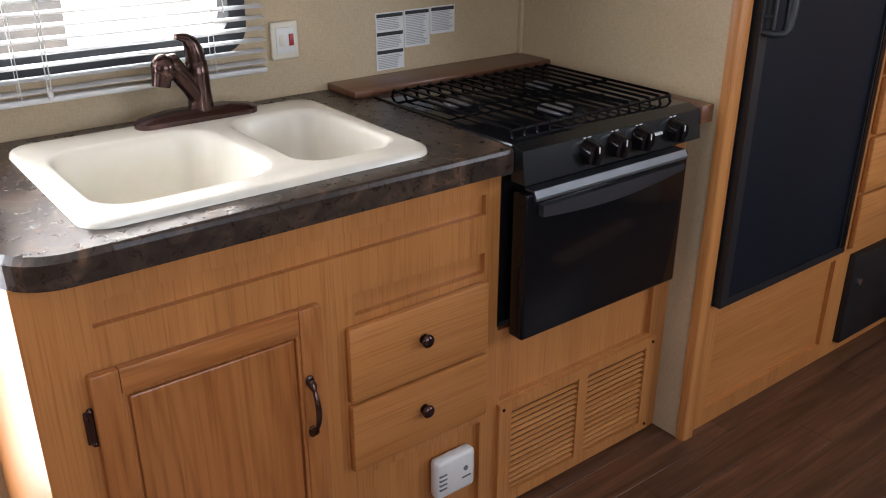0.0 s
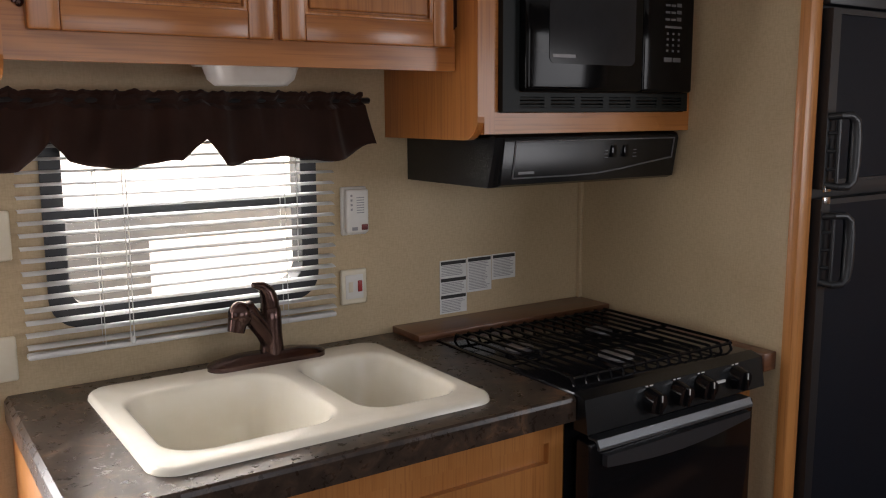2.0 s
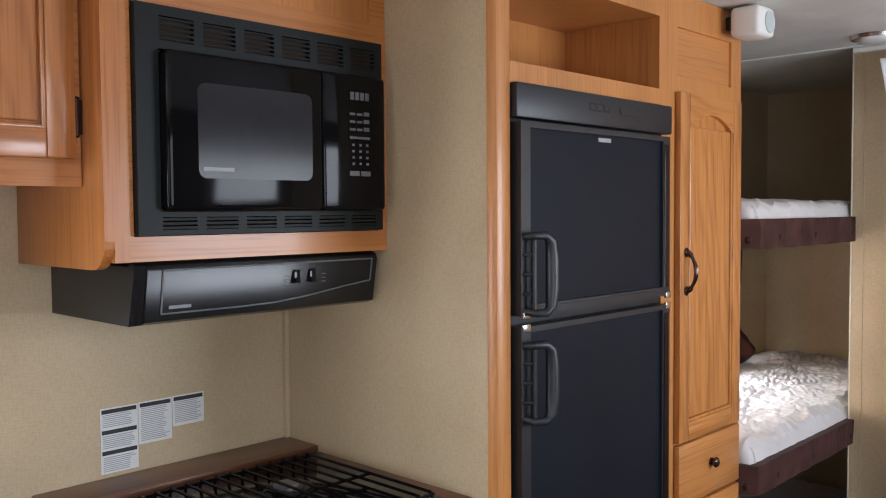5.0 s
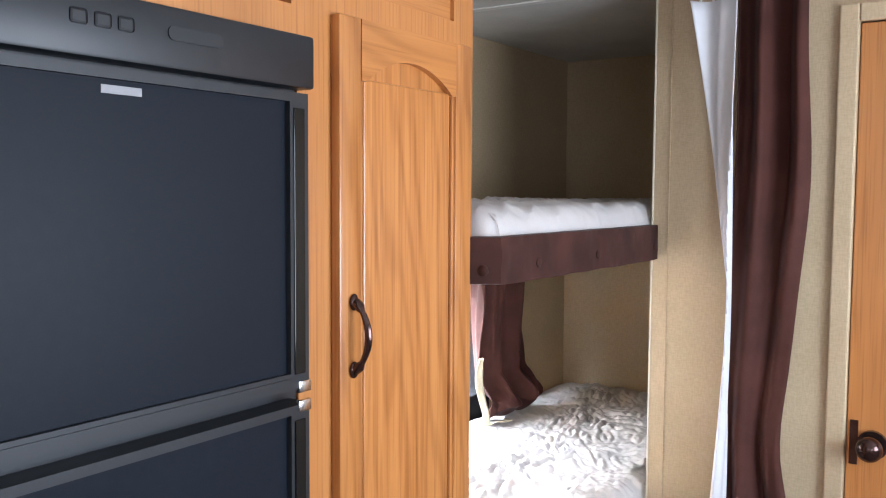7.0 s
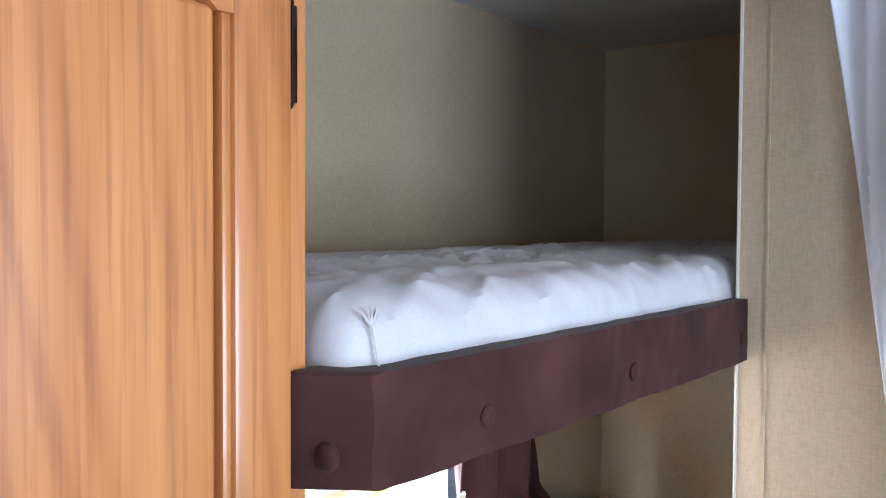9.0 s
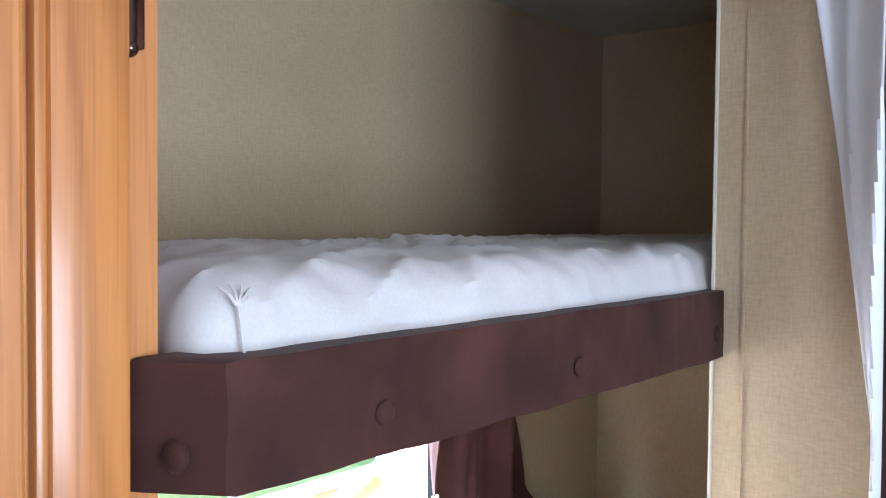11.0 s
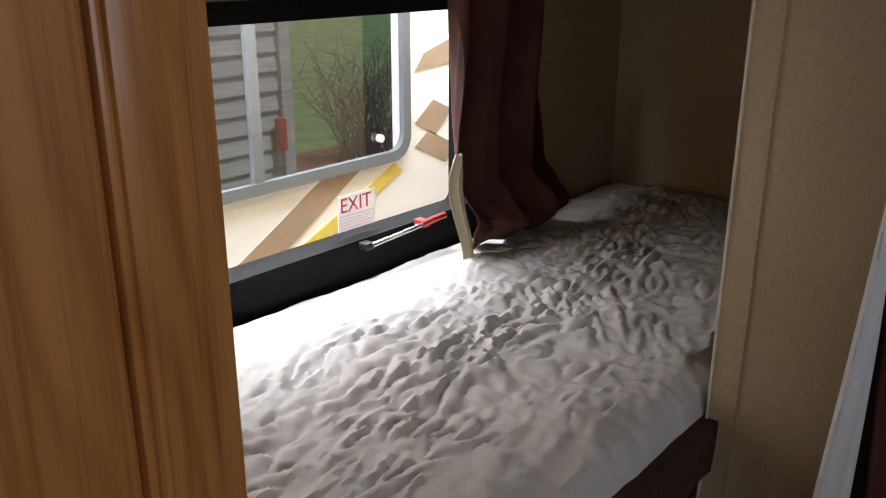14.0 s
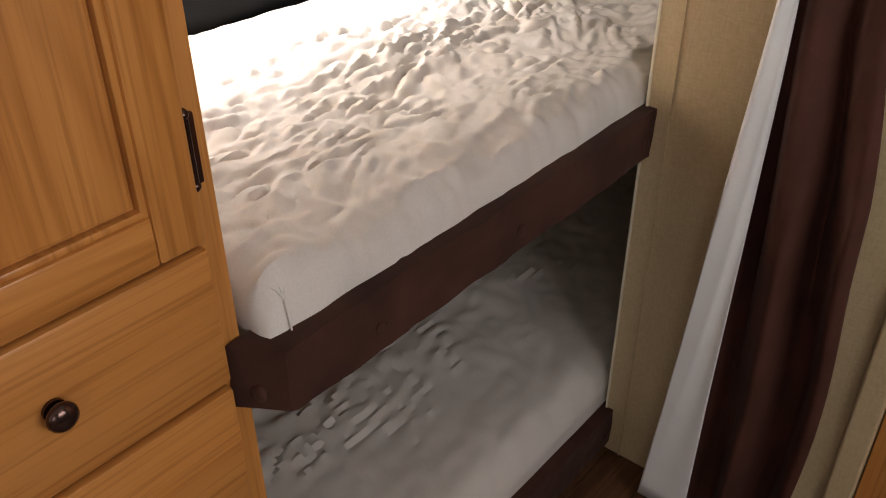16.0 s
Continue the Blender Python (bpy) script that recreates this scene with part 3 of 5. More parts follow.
tap = thing("tap", (-1.01, -0.11, Z), "oil-rubbed bronze single-lever tap on the sink's rim", "tap")
s = Shape()
plate = [(x, y) for x, y in rounded(-1.145, -0.878, -0.142, -0.082, 0.029, 8)]
s.loft([[(x, y, Z - 0.001) for x, y in plate], [(x, y, Z + 0.010) for x, y in plate],
        [(-1.0115 + (x + 1.0115) * 0.93, -0.112 + (y + 0.112) * 0.8, Z + 0.017) for x, y in plate],
        [(-1.0115 + (x + 1.0115) * 0.55, -0.112 + (y + 0.112) * 0.6, Z + 0.025) for x, y in plate]], True, True)
s.done("base_plate", BRONZE, tap, True)
s = Shape()
s.tube([(-1.0, -0.108, Z + 0.018), (-1.0, -0.108, Z + 0.06), (-1.0, -0.108, Z + 0.095), (-1.0, -0.107, Z + 0.118), (-1.0, -0.106, Z + 0.13)], [0.027, 0.024, 0.0235, 0.022, 0.013], 18)
s.done("body", BRONZE, tap, True)
s = Shape()
s.tube([(-1.006, -0.112, Z + 0.04), (-1.022, -0.118, Z + 0.07), (-1.045, -0.124, Z + 0.103), (-1.062, -0.129, Z + 0.124), (-1.082, -0.134, Z + 0.122)], [0.017, 0.0185, 0.020, 0.023, 0.021], 18)
s.ball((-1.078, -0.133, Z + 0.118), 0.0255, (1, 1, 1.15), 20)
s.cyl((-1.084, -0.135, Z + 0.108), (-1.09, -0.137, Z + 0.083), 0.0205, 0.018, 20)
s.done("spout", BRONZE, tap, True)
s = Shape()
s.tube([(-1.0, -0.106, Z + 0.105), (-1.001, -0.107, Z + 0.135), (-1.008, -0.109, Z + 0.157), (-1.022, -0.113, Z + 0.170), (-1.042, -0.118, Z + 0.175)], [0.023, 0.022, 0.018, 0.011, 0.006], 16, 0.9)
s.done("lever", BRONZE, tap, True)

# ---- cooker ----
HANDLEGREY = plain("satin_dark_plastic", (0.028, 0.029, 0.032), 0.35, var=0.1)
HOODBLACK = plain("glossy_black_metal", (0.008, 0.009, 0.010), 0.24, var=0.15, spec=0.45)
cook = thing("cooker", (-0.32, -0.4, 0.49), "black gas cooker with three burners and oven", "cooker")
s = Shape()
s.box(-0.590, -0.047, -0.635, -0.135, 0.885, 0.921, 0.006)
s.box(-0.588, -0.05, -0.60, -0.15, 0.50, 0.886)
s.done("body", BLACK, cook, True)
s = Shape()
s.prism([(-0.632, 0.921), (-0.662, 0.912), (-0.672, 0.845), (-0.632, 0.845)], "x", -0.590, -0.047)
s.done("control_panel", HOODBLACK, cook)
s = Shape()
for x in (-0.412, -0.330, -0.254, -0.142):
    Shape().cyl((x, -0.664, 0.881), (x, -0.692, 0.878), 0.026, 0.022, 24).box(x - 0.005, x + 0.005, -0.698, -0.688, 0.858, 0.898, 0.002).done("control_knob", BLACK, cook, True)
s.bm.free()
s = Shape()
for x in (-0.412, -0.330, -0.254, -0.142):
    s.box(x - 0.012, x - 0.006, -0.6645, -0.663, 0.909, 0.911).box(x, x + 0.009, -0.6645, -0.663, 0.909, 0.911)
for x in (-0.412, -0.330, -0.254, -0.142):
    s.box(x - 0.0012, x + 0.0012, -0.6995, -0.6975, 0.884, 0.897)
s.box(-0.218, -0.182, -0.6705, -0.667, 0.878, 0.884)
s.apart("mark", PAPER, cook)
s = Shape()
s.box(-0.578, -0.075, -0.668, -0.622, 0.490, 0.822, 0.008, 3)
s.done("oven_door", BLACK, cook, True)
Shape().prism([(-0.668, 0.826), (-0.676, 0.812), (-0.676, 0.806), (-0.66, 0.806), (-0.64, 0.826)], "x", -0.560, -0.09).done("door_trim", plain("brushed_dark_steel", (0.17, 0.18, 0.19), 0.36, 0.8, grain=300, bump=0.4), cook)
s = Shape()
s.prism([(-0.545, 0.795)] + [(-0.545 + 0.44 * k / 14, 0.772 - 0.016 * math.sin(math.pi * k / 14) + 0.012 * k / 14) for k in range(15)] + [(-0.105, 0.799)], "y", -0.682, -0.667)
s.done("oven_handle", HANDLEGREY, cook, True)
s = Shape()
G = 0.939
for k in range(15):
    x = -0.565 + k * 0.0345
    s.tube([(x, -0.605, G - 0.018), (x, -0.598, G), (x, -0.40, G), (x, -0.19, G), (x, -0.183, G - 0.018)], 0.0036, 6)
for y in (-0.598, -0.40, -0.19):
    s.tube([(-0.567, y, G - 0.005), (-0.075, y, G - 0.005)], 0.004, 6)
s.done("grate", BLACK, cook, True)
s = Shape()
for x, y, r in ((-0.497, -0.345, 0.04), (-0.235, -0.33, 0.04), (-0.36, -0.515, 0.048)):
    s.cyl((x, y, 0.92), (x, y, 0.93), r + 0.018, r + 0.008, 24)
s.apart("burner_bowl", BLACK, cook, True)
s = Shape()
for x, y, r in ((-0.497, -0.345, 0.033), (-0.235, -0.33, 0.033), (-0.36, -0.515, 0.040)):
    s.cyl((x, y, 0.928), (x, y, 0.934), r, r, 24).cyl((x, y, 0.934), (x, y, 0.937), r * 0.8, r * 0.7, 24)
s.apart("burner_cap", plain("worn_aluminium", (0.42, 0.42, 0.42), 0.35, 0.9, var=0.3), cook, True)

# ---- hood and microwave cabinet ----
hood = thing("range_hood", (-0.295, -0.18, 1.30), "black metal range hood under the microwave cabinet", "hood")
HX0, HX1 = -0.582, -0.012
s = Shape()
pr = [(-0.002, 1.408), (-0.335, 1.408), (-0.350, 1.416), (-0.364, 1.41), (-0.368, 1.40), (-0.352, 1.306), (-0.335, 1.300), (-0.002, 1.30)]
s.prism(pr, "x", HX0, HX1)
bmesh.ops.bevel(s.bm, geom=[e for e in s.bm.edges if all(v.co.y < -0.35 and v.co.x < HX0 + 0.01 for v in e.verts) and abs(e.verts[0].co.z - e.verts[1].co.z) > 0.05], offset=0.022, segments=5, affect="EDGES")
bmesh.ops.bevel(s.bm, geom=[e for e in s.bm.edges if all(v.co.y < -0.3 and v.co.x > HX0 + 0.03 for v in e.verts)], offset=0.004, segments=2, affect="EDGES")
s.done("body", HOODBLACK, hood, True)


def hood_y(z):
    return -0.352 - 0.016 * (z - 1.306) / 0.094 - 0.0015


s = Shape()
line = [(-0.53, 1.400), (-0.032, 1.400), (-0.032, 1.352), (-0.10, 1.344), (-0.20, 1.330), (-0.28, 1.322), (-0.36, 1.320), (-0.53, 1.320)]
for (xa, za), (xb, zb) in zip(line, line[1:] + line[:1]):
    s.tube([(xa, hood_y(za), za), (xb, hood_y(zb), zb)], 0.0018, 6)
s.apart("silver_line", GREYEDGE, hood)
s = Shape()
for x in (-0.235, -0.195):
    s.box(x - 0.009, x + 0.009, hood_y(1.37) - 0.004, hood_y(1.37) + 0.004, 1.358, 1.386, 0.002)
s.apart("switch", BLACK, hood, True)
s = Shape()
for k in range(4):
    for x in (-0.262, -0.168):
        s.box(x, x + 0.01, hood_y(1.365) - 0.0008, hood_y(1.365) + 0.003, 1.357 + k * 0.008, 1.3585 + k * 0.008)
s.box(-0.515, -0.47, hood_y(1.33) - 0.0008, hood_y(1.33) + 0.003, 1.328, 1.334)
s.apart("mark", GREYEDGE, hood)

mcab = thing("microwave_cabinet", (-0.32, -0.19, 1.405), "honey maple wall cabinet framing the microwave", "cabinet")
s = Shape()
prof = [(-0.002, 1.405), (-0.002, H - 0.002), (-0.385, H - 0.002), (-0.385, 1.455)] + [(-0.335 - 0.05 * math.cos(radians(a)), 1.455 - 0.05 * math.sin(radians(a))) for a in range(15, 91, 15)]
s.prism(prof, "x", -0.645, -0.627)
s.box(-0.627, -0.60, -0.384, -0.366, 1.418, H - 0.002).done("side", REDMAPLE, mcab)
s = Shape()
face_frame(s, -0.60, -0.001, 1.418, H - 0.002, -0.384, -0.366, [(-0.592, -0.022, 1.462, 1.868), (-0.575, -0.045, 1.912, 2.03)])
s.box(-0.60, -0.001, -0.366, -0.002, 1.418, 1.434)
s.done("face", REDMAPLE_X, mcab)
Shape().box(-0.58, -0.04, -0.376, -0.37, 1.908, 2.034).apart("recessed_panel", REDMAPLE, mcab)

mw = thing("microwave", (-0.307, -0.3, 1.464), "black built-in microwave oven in a charcoal louvred frame", "microwave")
s = Shape()
louvres = []
for row, (z0, z1) in enumerate(((1.805, 1.848), (1.473, 1.496))):
    for k in range(6):
        x = -0.545 + k * 0.0865
        louvres.append((x, x + 0.068, z0, z1))
face_frame(s, -0.590, -0.024, 1.464, 1.866, -0.398, -0.384, louvres + [(-0.547, -0.030, 1.505, 1.79)])
s.done("frame", TRIMKIT, mw)
s = Shape()
for x0, x1, z0, z1 in louvres:
    n = 5 if z1 - z0 > 0.03 else 3
    for k in range(n):
        z = z0 + (k + 0.5) * (z1 - z0) / n
        s.prism([(-0.398, z - 0.0022), (-0.3975, z + 0.0022), (-0.386, z + 0.0045), (-0.386, z + 0.0005)], "x", x0, x1)
s.apart("louvre", TRIMKIT, mw)
# housing in the shade colour, so that the louvre slots look deep
Shape().box(-0.585, -0.03, -0.383, -0.30, 1.468, 1.862).done("housing", SHADOWGAP, mw)
s = Shape()
s.box(-0.546, -0.205, -0.424, -0.384, 1.507, 1.788, 0.010, 3)
s.done("door", OVENGLOSS, mw, True)
Shape().prism(rounded(-0.488, -0.235, 1.565, 1.735, 0.016, 5), "y", -0.4252, -0.4235).done("window", SCREEN, mw)
Shape().box(-0.203, -0.032, -0.419, -0.384, 1.507, 1.788, 0.008, 3).done("control_panel", OVENGLOSS, mw, True)
s = Shape()
for k in range(4):
    s.box(-0.131 + k * 0.0135, -0.121 + k * 0.0135, -0.4198, -0.4165, 1.736, 1.752)
for r in range(3):
    for k in range(3):
        s.box(-0.133 + k * 0.019, -0.118 + k * 0.019, -0.4198, -0.4165, 1.704 - r * 0.016, (1.712 if k == 2 else 1.709) - r * 0.016)
s.box(-0.133, -0.078, -0.4198, -0.4165, 1.655, 1.660)
for r in range(4):
    for k in range(3):
        s.box(-0.127 + k * 0.019, -0.121 + k * 0.019, -0.4198, -0.4165, 1.640 - r * 0.013, 1.645 - r * 0.013)
s.box(-0.134, -0.108, -0.4198, -0.4165, 1.578, 1.588).box(-0.104, -0.078, -0.4198, -0.4165, 1.578, 1.588)
s.apart("key_print", plain("dim_grey_print", (0.13, 0.13, 0.135), 0.5), mw)
Shape().box(-0.478, -0.415, -0.4259, -0.4245, 1.578, 1.585).done("badge", GREYINK, mw)

# ---- upper cabinet and its lamp ----
ucab = thing("wall_cabinet", (-1.08, -0.15, 1.55), "honey oak wall cabinet with two raised-panel doors", "cabinet")
s = Shape()
face_frame(s, -1.51, -0.647, 1.55, H - 0.002, -0.306, -0.288, [])
s.box(-1.51, -0.647, -0.288, -0.002, 1.57, 1.586)
s.done("body", REDOAK_X, ucab)
s = Shape()
prof = [(-0.002, 1.52), (-0.002, H - 0.002), (-0.318, H - 0.002), (-0.318, 1.57)] + [(-0.268 - 0.05 * math.cos(radians(a)), 1.57 - 0.05 * math.sin(radians(a))) for a in range(15, 91, 15)]
s.prism(prof, "x", -1.535, -1.511)
s.done("side", REDMAPLE, ucab)
d1 = framed_door(ucab, "door", -1.475, -1.059, 1.597, 2.03, -0.306, 0, 0.05, stile=REDOAK, rail=REDOAK_X, panel=REDOAK)
arch_handle(d1, -1.095, -0.324, 1.80)
hinge(d1, -1.482, -0.306, 1.67, 0.065)
d2 = framed_door(ucab, "door", -1.046, -0.661, 1.597, 2.03, -0.306, 0, 0.05, stile=REDOAK, rail=REDOAK_X, panel=REDOAK)
arch_handle(d2, -1.018, -0.324, 1.80)
hinge(d2, -0.655, -0.306, 1.67, 0.06)
hinge(d2, -0.655, -0.306, 1.95, 0.06)

lamp = thing("under_cabinet_lamp", (-1.05, -0.18, 1.515), "white frosted lamp, unlit, under the wall cabinet", "lamp")
s = Shape()
s.box(-1.15, -0.955, -0.25, -0.11, 1.556, 1.569, 0.004)
s.done("base", WHITEPLASTIC, lamp, True)
s = Shape()
o0, o1, o2 = rounded(-1.14, -0.965, -0.24, -0.12, 0.03), rounded(-1.132, -0.973, -0.233, -0.127, 0.028), rounded(-1.12, -0.985, -0.222, -0.138, 0.025)
s.loft([[(x, y, 1.556) for x, y in o0], [(x, y, 1.53) for x, y in o1], [(x, y, 1.518) for x, y in o2]], True, True)
s.done("lens", LENS, lamp, True)

# ---- kitchen window, blind, valance ----
win = setting(new("window_1"), "kitchen window with black rounded frame", "window")
win.location = (-1.13, 0.02, 1.05)
s = Shape()
ring_frame(s, rounded(-1.425, -0.835, 1.035, 1.485, 0.06), rounded(-1.385, -0.875, 1.075, 1.445, 0.045), -0.008, 0.05)
s.box(-1.39, -0.87, 0.015, 0.035, 1.252, 1.272)
s.done("frame", MATTBLACK, win, True)
g = Shape().box(-1.39, -0.87, 0.022, 0.026, 1.07, 1.45).done("pane", GLASS, win)
g.visible_shadow = False

blind = thing("venetian_blind", (-1.14, -0.03, 0.99), "white horizontal slat blind lowered over the kitchen window", "blind")
s = Shape()
sl = Shape()
prof = [(-0.0125 + 0.025 * k / 6, 0.0022 * math.sin(math.pi * k / 6)) for k in range(7)]
sl.prism(prof + [(p[0], p[1] - 0.0006) for p in prof[::-1]], "x", -0.334, 0.334)
me_slat = sl.done("slat", SLAT, blind).data
lead = bpy.data.objects[[o.name for o in blind.children][0]]
for v in me_slat.vertices:
    v.co += blind.location
NS = 20
for k in range(NS):
    o = lead if k == 0 else new("slat", me_slat)
    o.parent = blind
    o.matrix_basis = pose(random.uniform(-0.001, 0.001), 0.0, 0.022 + k * 0.0245, 11 + random.uniform(-1.5, 1.5), random.uniform(-0.12, 0.12), 0)
Shape().box(-1.475, -0.806, -0.042, -0.018, 0.988, 1.0, 0.004).done("bottom_rail", SLAT, blind, True)
Shape().box(-1.475, -0.806, -0.045, -0.012, 1.478, 1.505, 0.003).done("head_rail", SLAT, blind, True)
s = Shape()
for x in (-1.33, -0.93):
    for y in (-0.044, -0.016):
        s.tube([(x, y, 0.99), (x, y, 1.49)], 0.0009, 5)
for x, z in ((-1.275, 1.01), (-0.905, 1.13), (-1.282, 1.01)):
    s.tube([(x, -0.05, z), (x + 0.002, -0.05, 1.25), (x, -0.047, 1.49)], 0.0012, 5)
s.ball((-1.278, -0.05, 1.005), 0.006, (1, 1, 1.5))
s.apart("cord", SLAT, blind, True)

val = thing("valance", (-1.11, -0.07, 1.37), "dark brown gathered fabric valance above the blind", "curtain")


def valance_point(u, v):
    x = -1.53 + u * 0.785
    flare = (u - 0.5) * 0.065 * (1 - v) ** 1.3 if v < 0.8 else 0.0
    g = noise.noise((x * 23, 0, 3))
    fold = math.sin(x * 110 + 4 * noise.noise((x * 9, 1, 0))) * 0.006 * (0.25 + 0.75 * v) + noise.noise((x * 16, 7, 1)) * 0.045 * (1 - v * 0.8)
    hem = 1.364 + 0.007 * math.sin(x * 31) + 0.006 * g
    for c in (-1.115, -1.395):
        hem += 0.046 * max(0, 1 - abs(x - c) / (0.05 if x < c else 0.035))
    if u > 0.9:
        hem += (u - 0.9) * 0.22
    crest = 1.510 + 0.007 * noise.noise((x * 45, 2, 0)) + 0.004 * noise.noise((x * 110, 5, 0))
    z = hem + (crest - hem) * v
    pinch = 0.010 if 0.78 < v < 0.92 else 0.0
    return (x + flare, -0.078 - fold + pinch + 0.012 * max(0, v - 0.9), z)


s = Shape().grid(valance_point, 220, 16)
ob = s.done("cloth", VALANCE, val, True, False)
m = ob.modifiers.new("thick", "SOLIDIFY")
m.thickness = 0.002
Shape().tube([(-1.515, -0.06, 1.492), (-0.72, -0.06, 1.492)], 0.006, 8).box(-0.73, -0.722, -0.062, -0.001, 1.485, 1.499).box(-1.512, -1.504, -0.062, -0.001, 1.485, 1.499).done("rod", MATTBLACK, val)


# ---- things on the kitchen wall ----
def plate(name, x0, x1, z0, z1, label, mat, cat):
    t = thing(name, ((x0 + x1) / 2, 0, z0), label, cat)
    Shape().box(x0, x1, -0.012, -0.0005, z0, z1, 0.005, 3).done("cover", mat, t, True)
    return t


det = plate("wall_alarm", -0.773, -0.704, 1.174, 1.290, "white wall alarm with small red switch", WHITEPLASTIC, "alarm")
Shape().box(-0.768, -0.709, -0.03, -0.011, 1.180, 1.285, 0.005, 3).done("case", WHITEPLASTIC, det, True)
s = Shape()
for k in range(4):
    s.box(-0.758, -0.753, -0.0308, -0.029, 1.235 + k * 0.011, 1.240 + k * 0.011)
for k in range(7):
    s.box(-0.742, -0.722, -0.0308, -0.029, 1.228 + k * 0.006, 1.230 + k * 0.006)
s.box(-0.755, -0.74, -0.0308, -0.029, 1.187, 1.195)
s.apart("mark", GREYINK, det)
Shape().box(-0.730, -0.713, -0.033, -0.029, 1.187, 1.201, 0.002).done("switch", DARKRED, det, True)
gfi = plate("wall_switch", -0.778, -0.708, 1.004, 1.090, "ivory wall switch plate with a red rocker", IVORY, "switch")
Shape().box(-0.767, -0.719, -0.0145, -0.011, 1.018, 1.077, 0.002).done("insert", WHITEPLASTIC, gfi, True)
Shape().box(-0.735, -0.724, -0.018, -0.014, 1.035, 1.062, 0.001).done("rocker", REDPLASTIC, gfi, True)
Shape().box(-0.760, -0.748, -0.016, -0.014, 1.035, 1.060, 0.001).apart("button", IVORY, gfi, True)
plate("switch_plate", -1.56, -1.484, 1.184, 1.282, "ivory blank switch plate on the wall", IVORY, "switch")
plate("socket_plate", -1.565, -1.49, 0.945, 1.035, "ivory socket plate on the wall", IVORY, "socket")


def warning_label(x0, x1, z0, z1, heads):
    t = thing("warning_label", ((x0 + x1) / 2, 0, z0), "white paper warning label printed in black", "label", "warning labels above the cooker")
    Shape().box(x0, x1, -0.0016, -0.0004, z0, z1).done("sheet", PAPER, t)
    s = Shape()
    for h in heads:
        s.box(x0 + 0.003, x1 - 0.003, -0.0021, -0.0015, h - 0.009, h)
    s.apart("heading", INK, t)
    s = Shape()
    z = z1 - 0.016
    while z > z0 + 0.004:
        if not any(h - 0.012 < z < h + 0.003 for h in heads):
            s.box(x0 + 0.005, x1 - random.uniform(0.005, 0.022), -0.0020, -0.0015, z, z + 0.0018)
        z -= 0.0042
    s.done("print", GREYINK, t)


warning_label(-0.487, -0.402, 0.941, 1.083, [1.080, 1.035, 0.990])
warning_label(-0.400, -0.320, 0.990, 1.084, [1.081])
warning_label(-0.318, -0.238, 1.015, 1.085, [1.082])

# ---- fridge cabinet, fridge, wardrobe ----
CY = -0.69
tall = thing("tall_cabinet", (0.55, -0.35, 0), "honey maple tall cabinet with fridge bay, wardrobe door and drawers", "cabinet")
s = Shape()
face_frame(s, 0.045, 1.10, 0.0, H - 0.002, CY, CY + 0.018, [(0.056, 0.645, 1.805, 1.985), (0.052, 0.655, 0.385, 1.755), (0.10, 0.672, 0.055, 0.345), (0.735, 1.04, 1.846, 1.972), (0.752, 1.06, 0.036, 0.342)])
s.done("face", MAPLE, tall)
s = Shape()
s.prism([(0.0142, CY + 0.02), (0.0142, CY + 0.004)] + [(0.0, CY + 0.012 - 0.014 * 0)] * 0 + [(-0.004, CY + 0.008), (-0.004, CY - 0.008), (0.0, CY - 0.014), (0.008, CY - 0.017), (0.036, CY - 0.017), (0.043, CY - 0.013), (0.045, CY - 0.004), (0.045, CY + 0.02)], "z", 0.0, H - 0.002)
s.done("edge_trim", MAPLE, tall, True)
Shape().box(1.084, 1.10, CY + 0.018, -0.002, 0, H - 0.002).done("side", MAPLE, tall)
s = Shape().box(0.095, 0.677, CY + 0.0135, CY + 0.017, 0.05, 0.35).box(0.73, 1.045, CY + 0.008, CY + 0.016, 1.84, 1.977)
s.apart("recessed_panel", MAPLE_X, tall)
s = Shape().box(0.05, 0.66, -0.40, -0.385, 1.79, 2.0).box(0.645, 0.66, CY + 0.018, -0.40, 1.79, 2.0).box(0.04, 0.056, CY + 0.018, -0.40, 1.79, 2.0).box(0.04, 0.66, CY + 0.018, -0.385, 1.79, 1.805).box(0.04, 0.66, CY + 0.018, -0.385, 1.985, 2.0)
s.done("cubby", MAPLE, tall)
wd = framed_door(tall, "door", 0.722, 1.072, 0.893, 1.805, CY, 0.04, 0.05, stile=OAK, rail=OAK_X, panel=OAK)
arch_handle(wd, 0.750, CY - 0.018, 1.342, 0.10)
hinge(wd, 1.078, CY, 1.70)
hinge(wd, 1.078, CY, 0.98)
slab_drawer(tall, 0.722, 1.072, 0.723, 0.887, CY)
slab_drawer(tall, 0.722, 1.072, 0.548, 0.715, CY)
slab_drawer(tall, 0.722, 1.072, 0.372, 0.540, CY)

hatch = thing("access_hatch", (0.9, CY, 0.036), "black locking access hatch low in the cabinet", "hatch")
Shape().box(0.754, 1.058, CY - 0.02, CY + 0.01, 0.038, 0.340, 0.006).done("cover", MATTBLACK, hatch, True)
Shape().cyl((0.80, CY - 0.02, 0.245), (0.80, CY - 0.026, 0.245), 0.011).done("lock", CHROME, hatch, True)

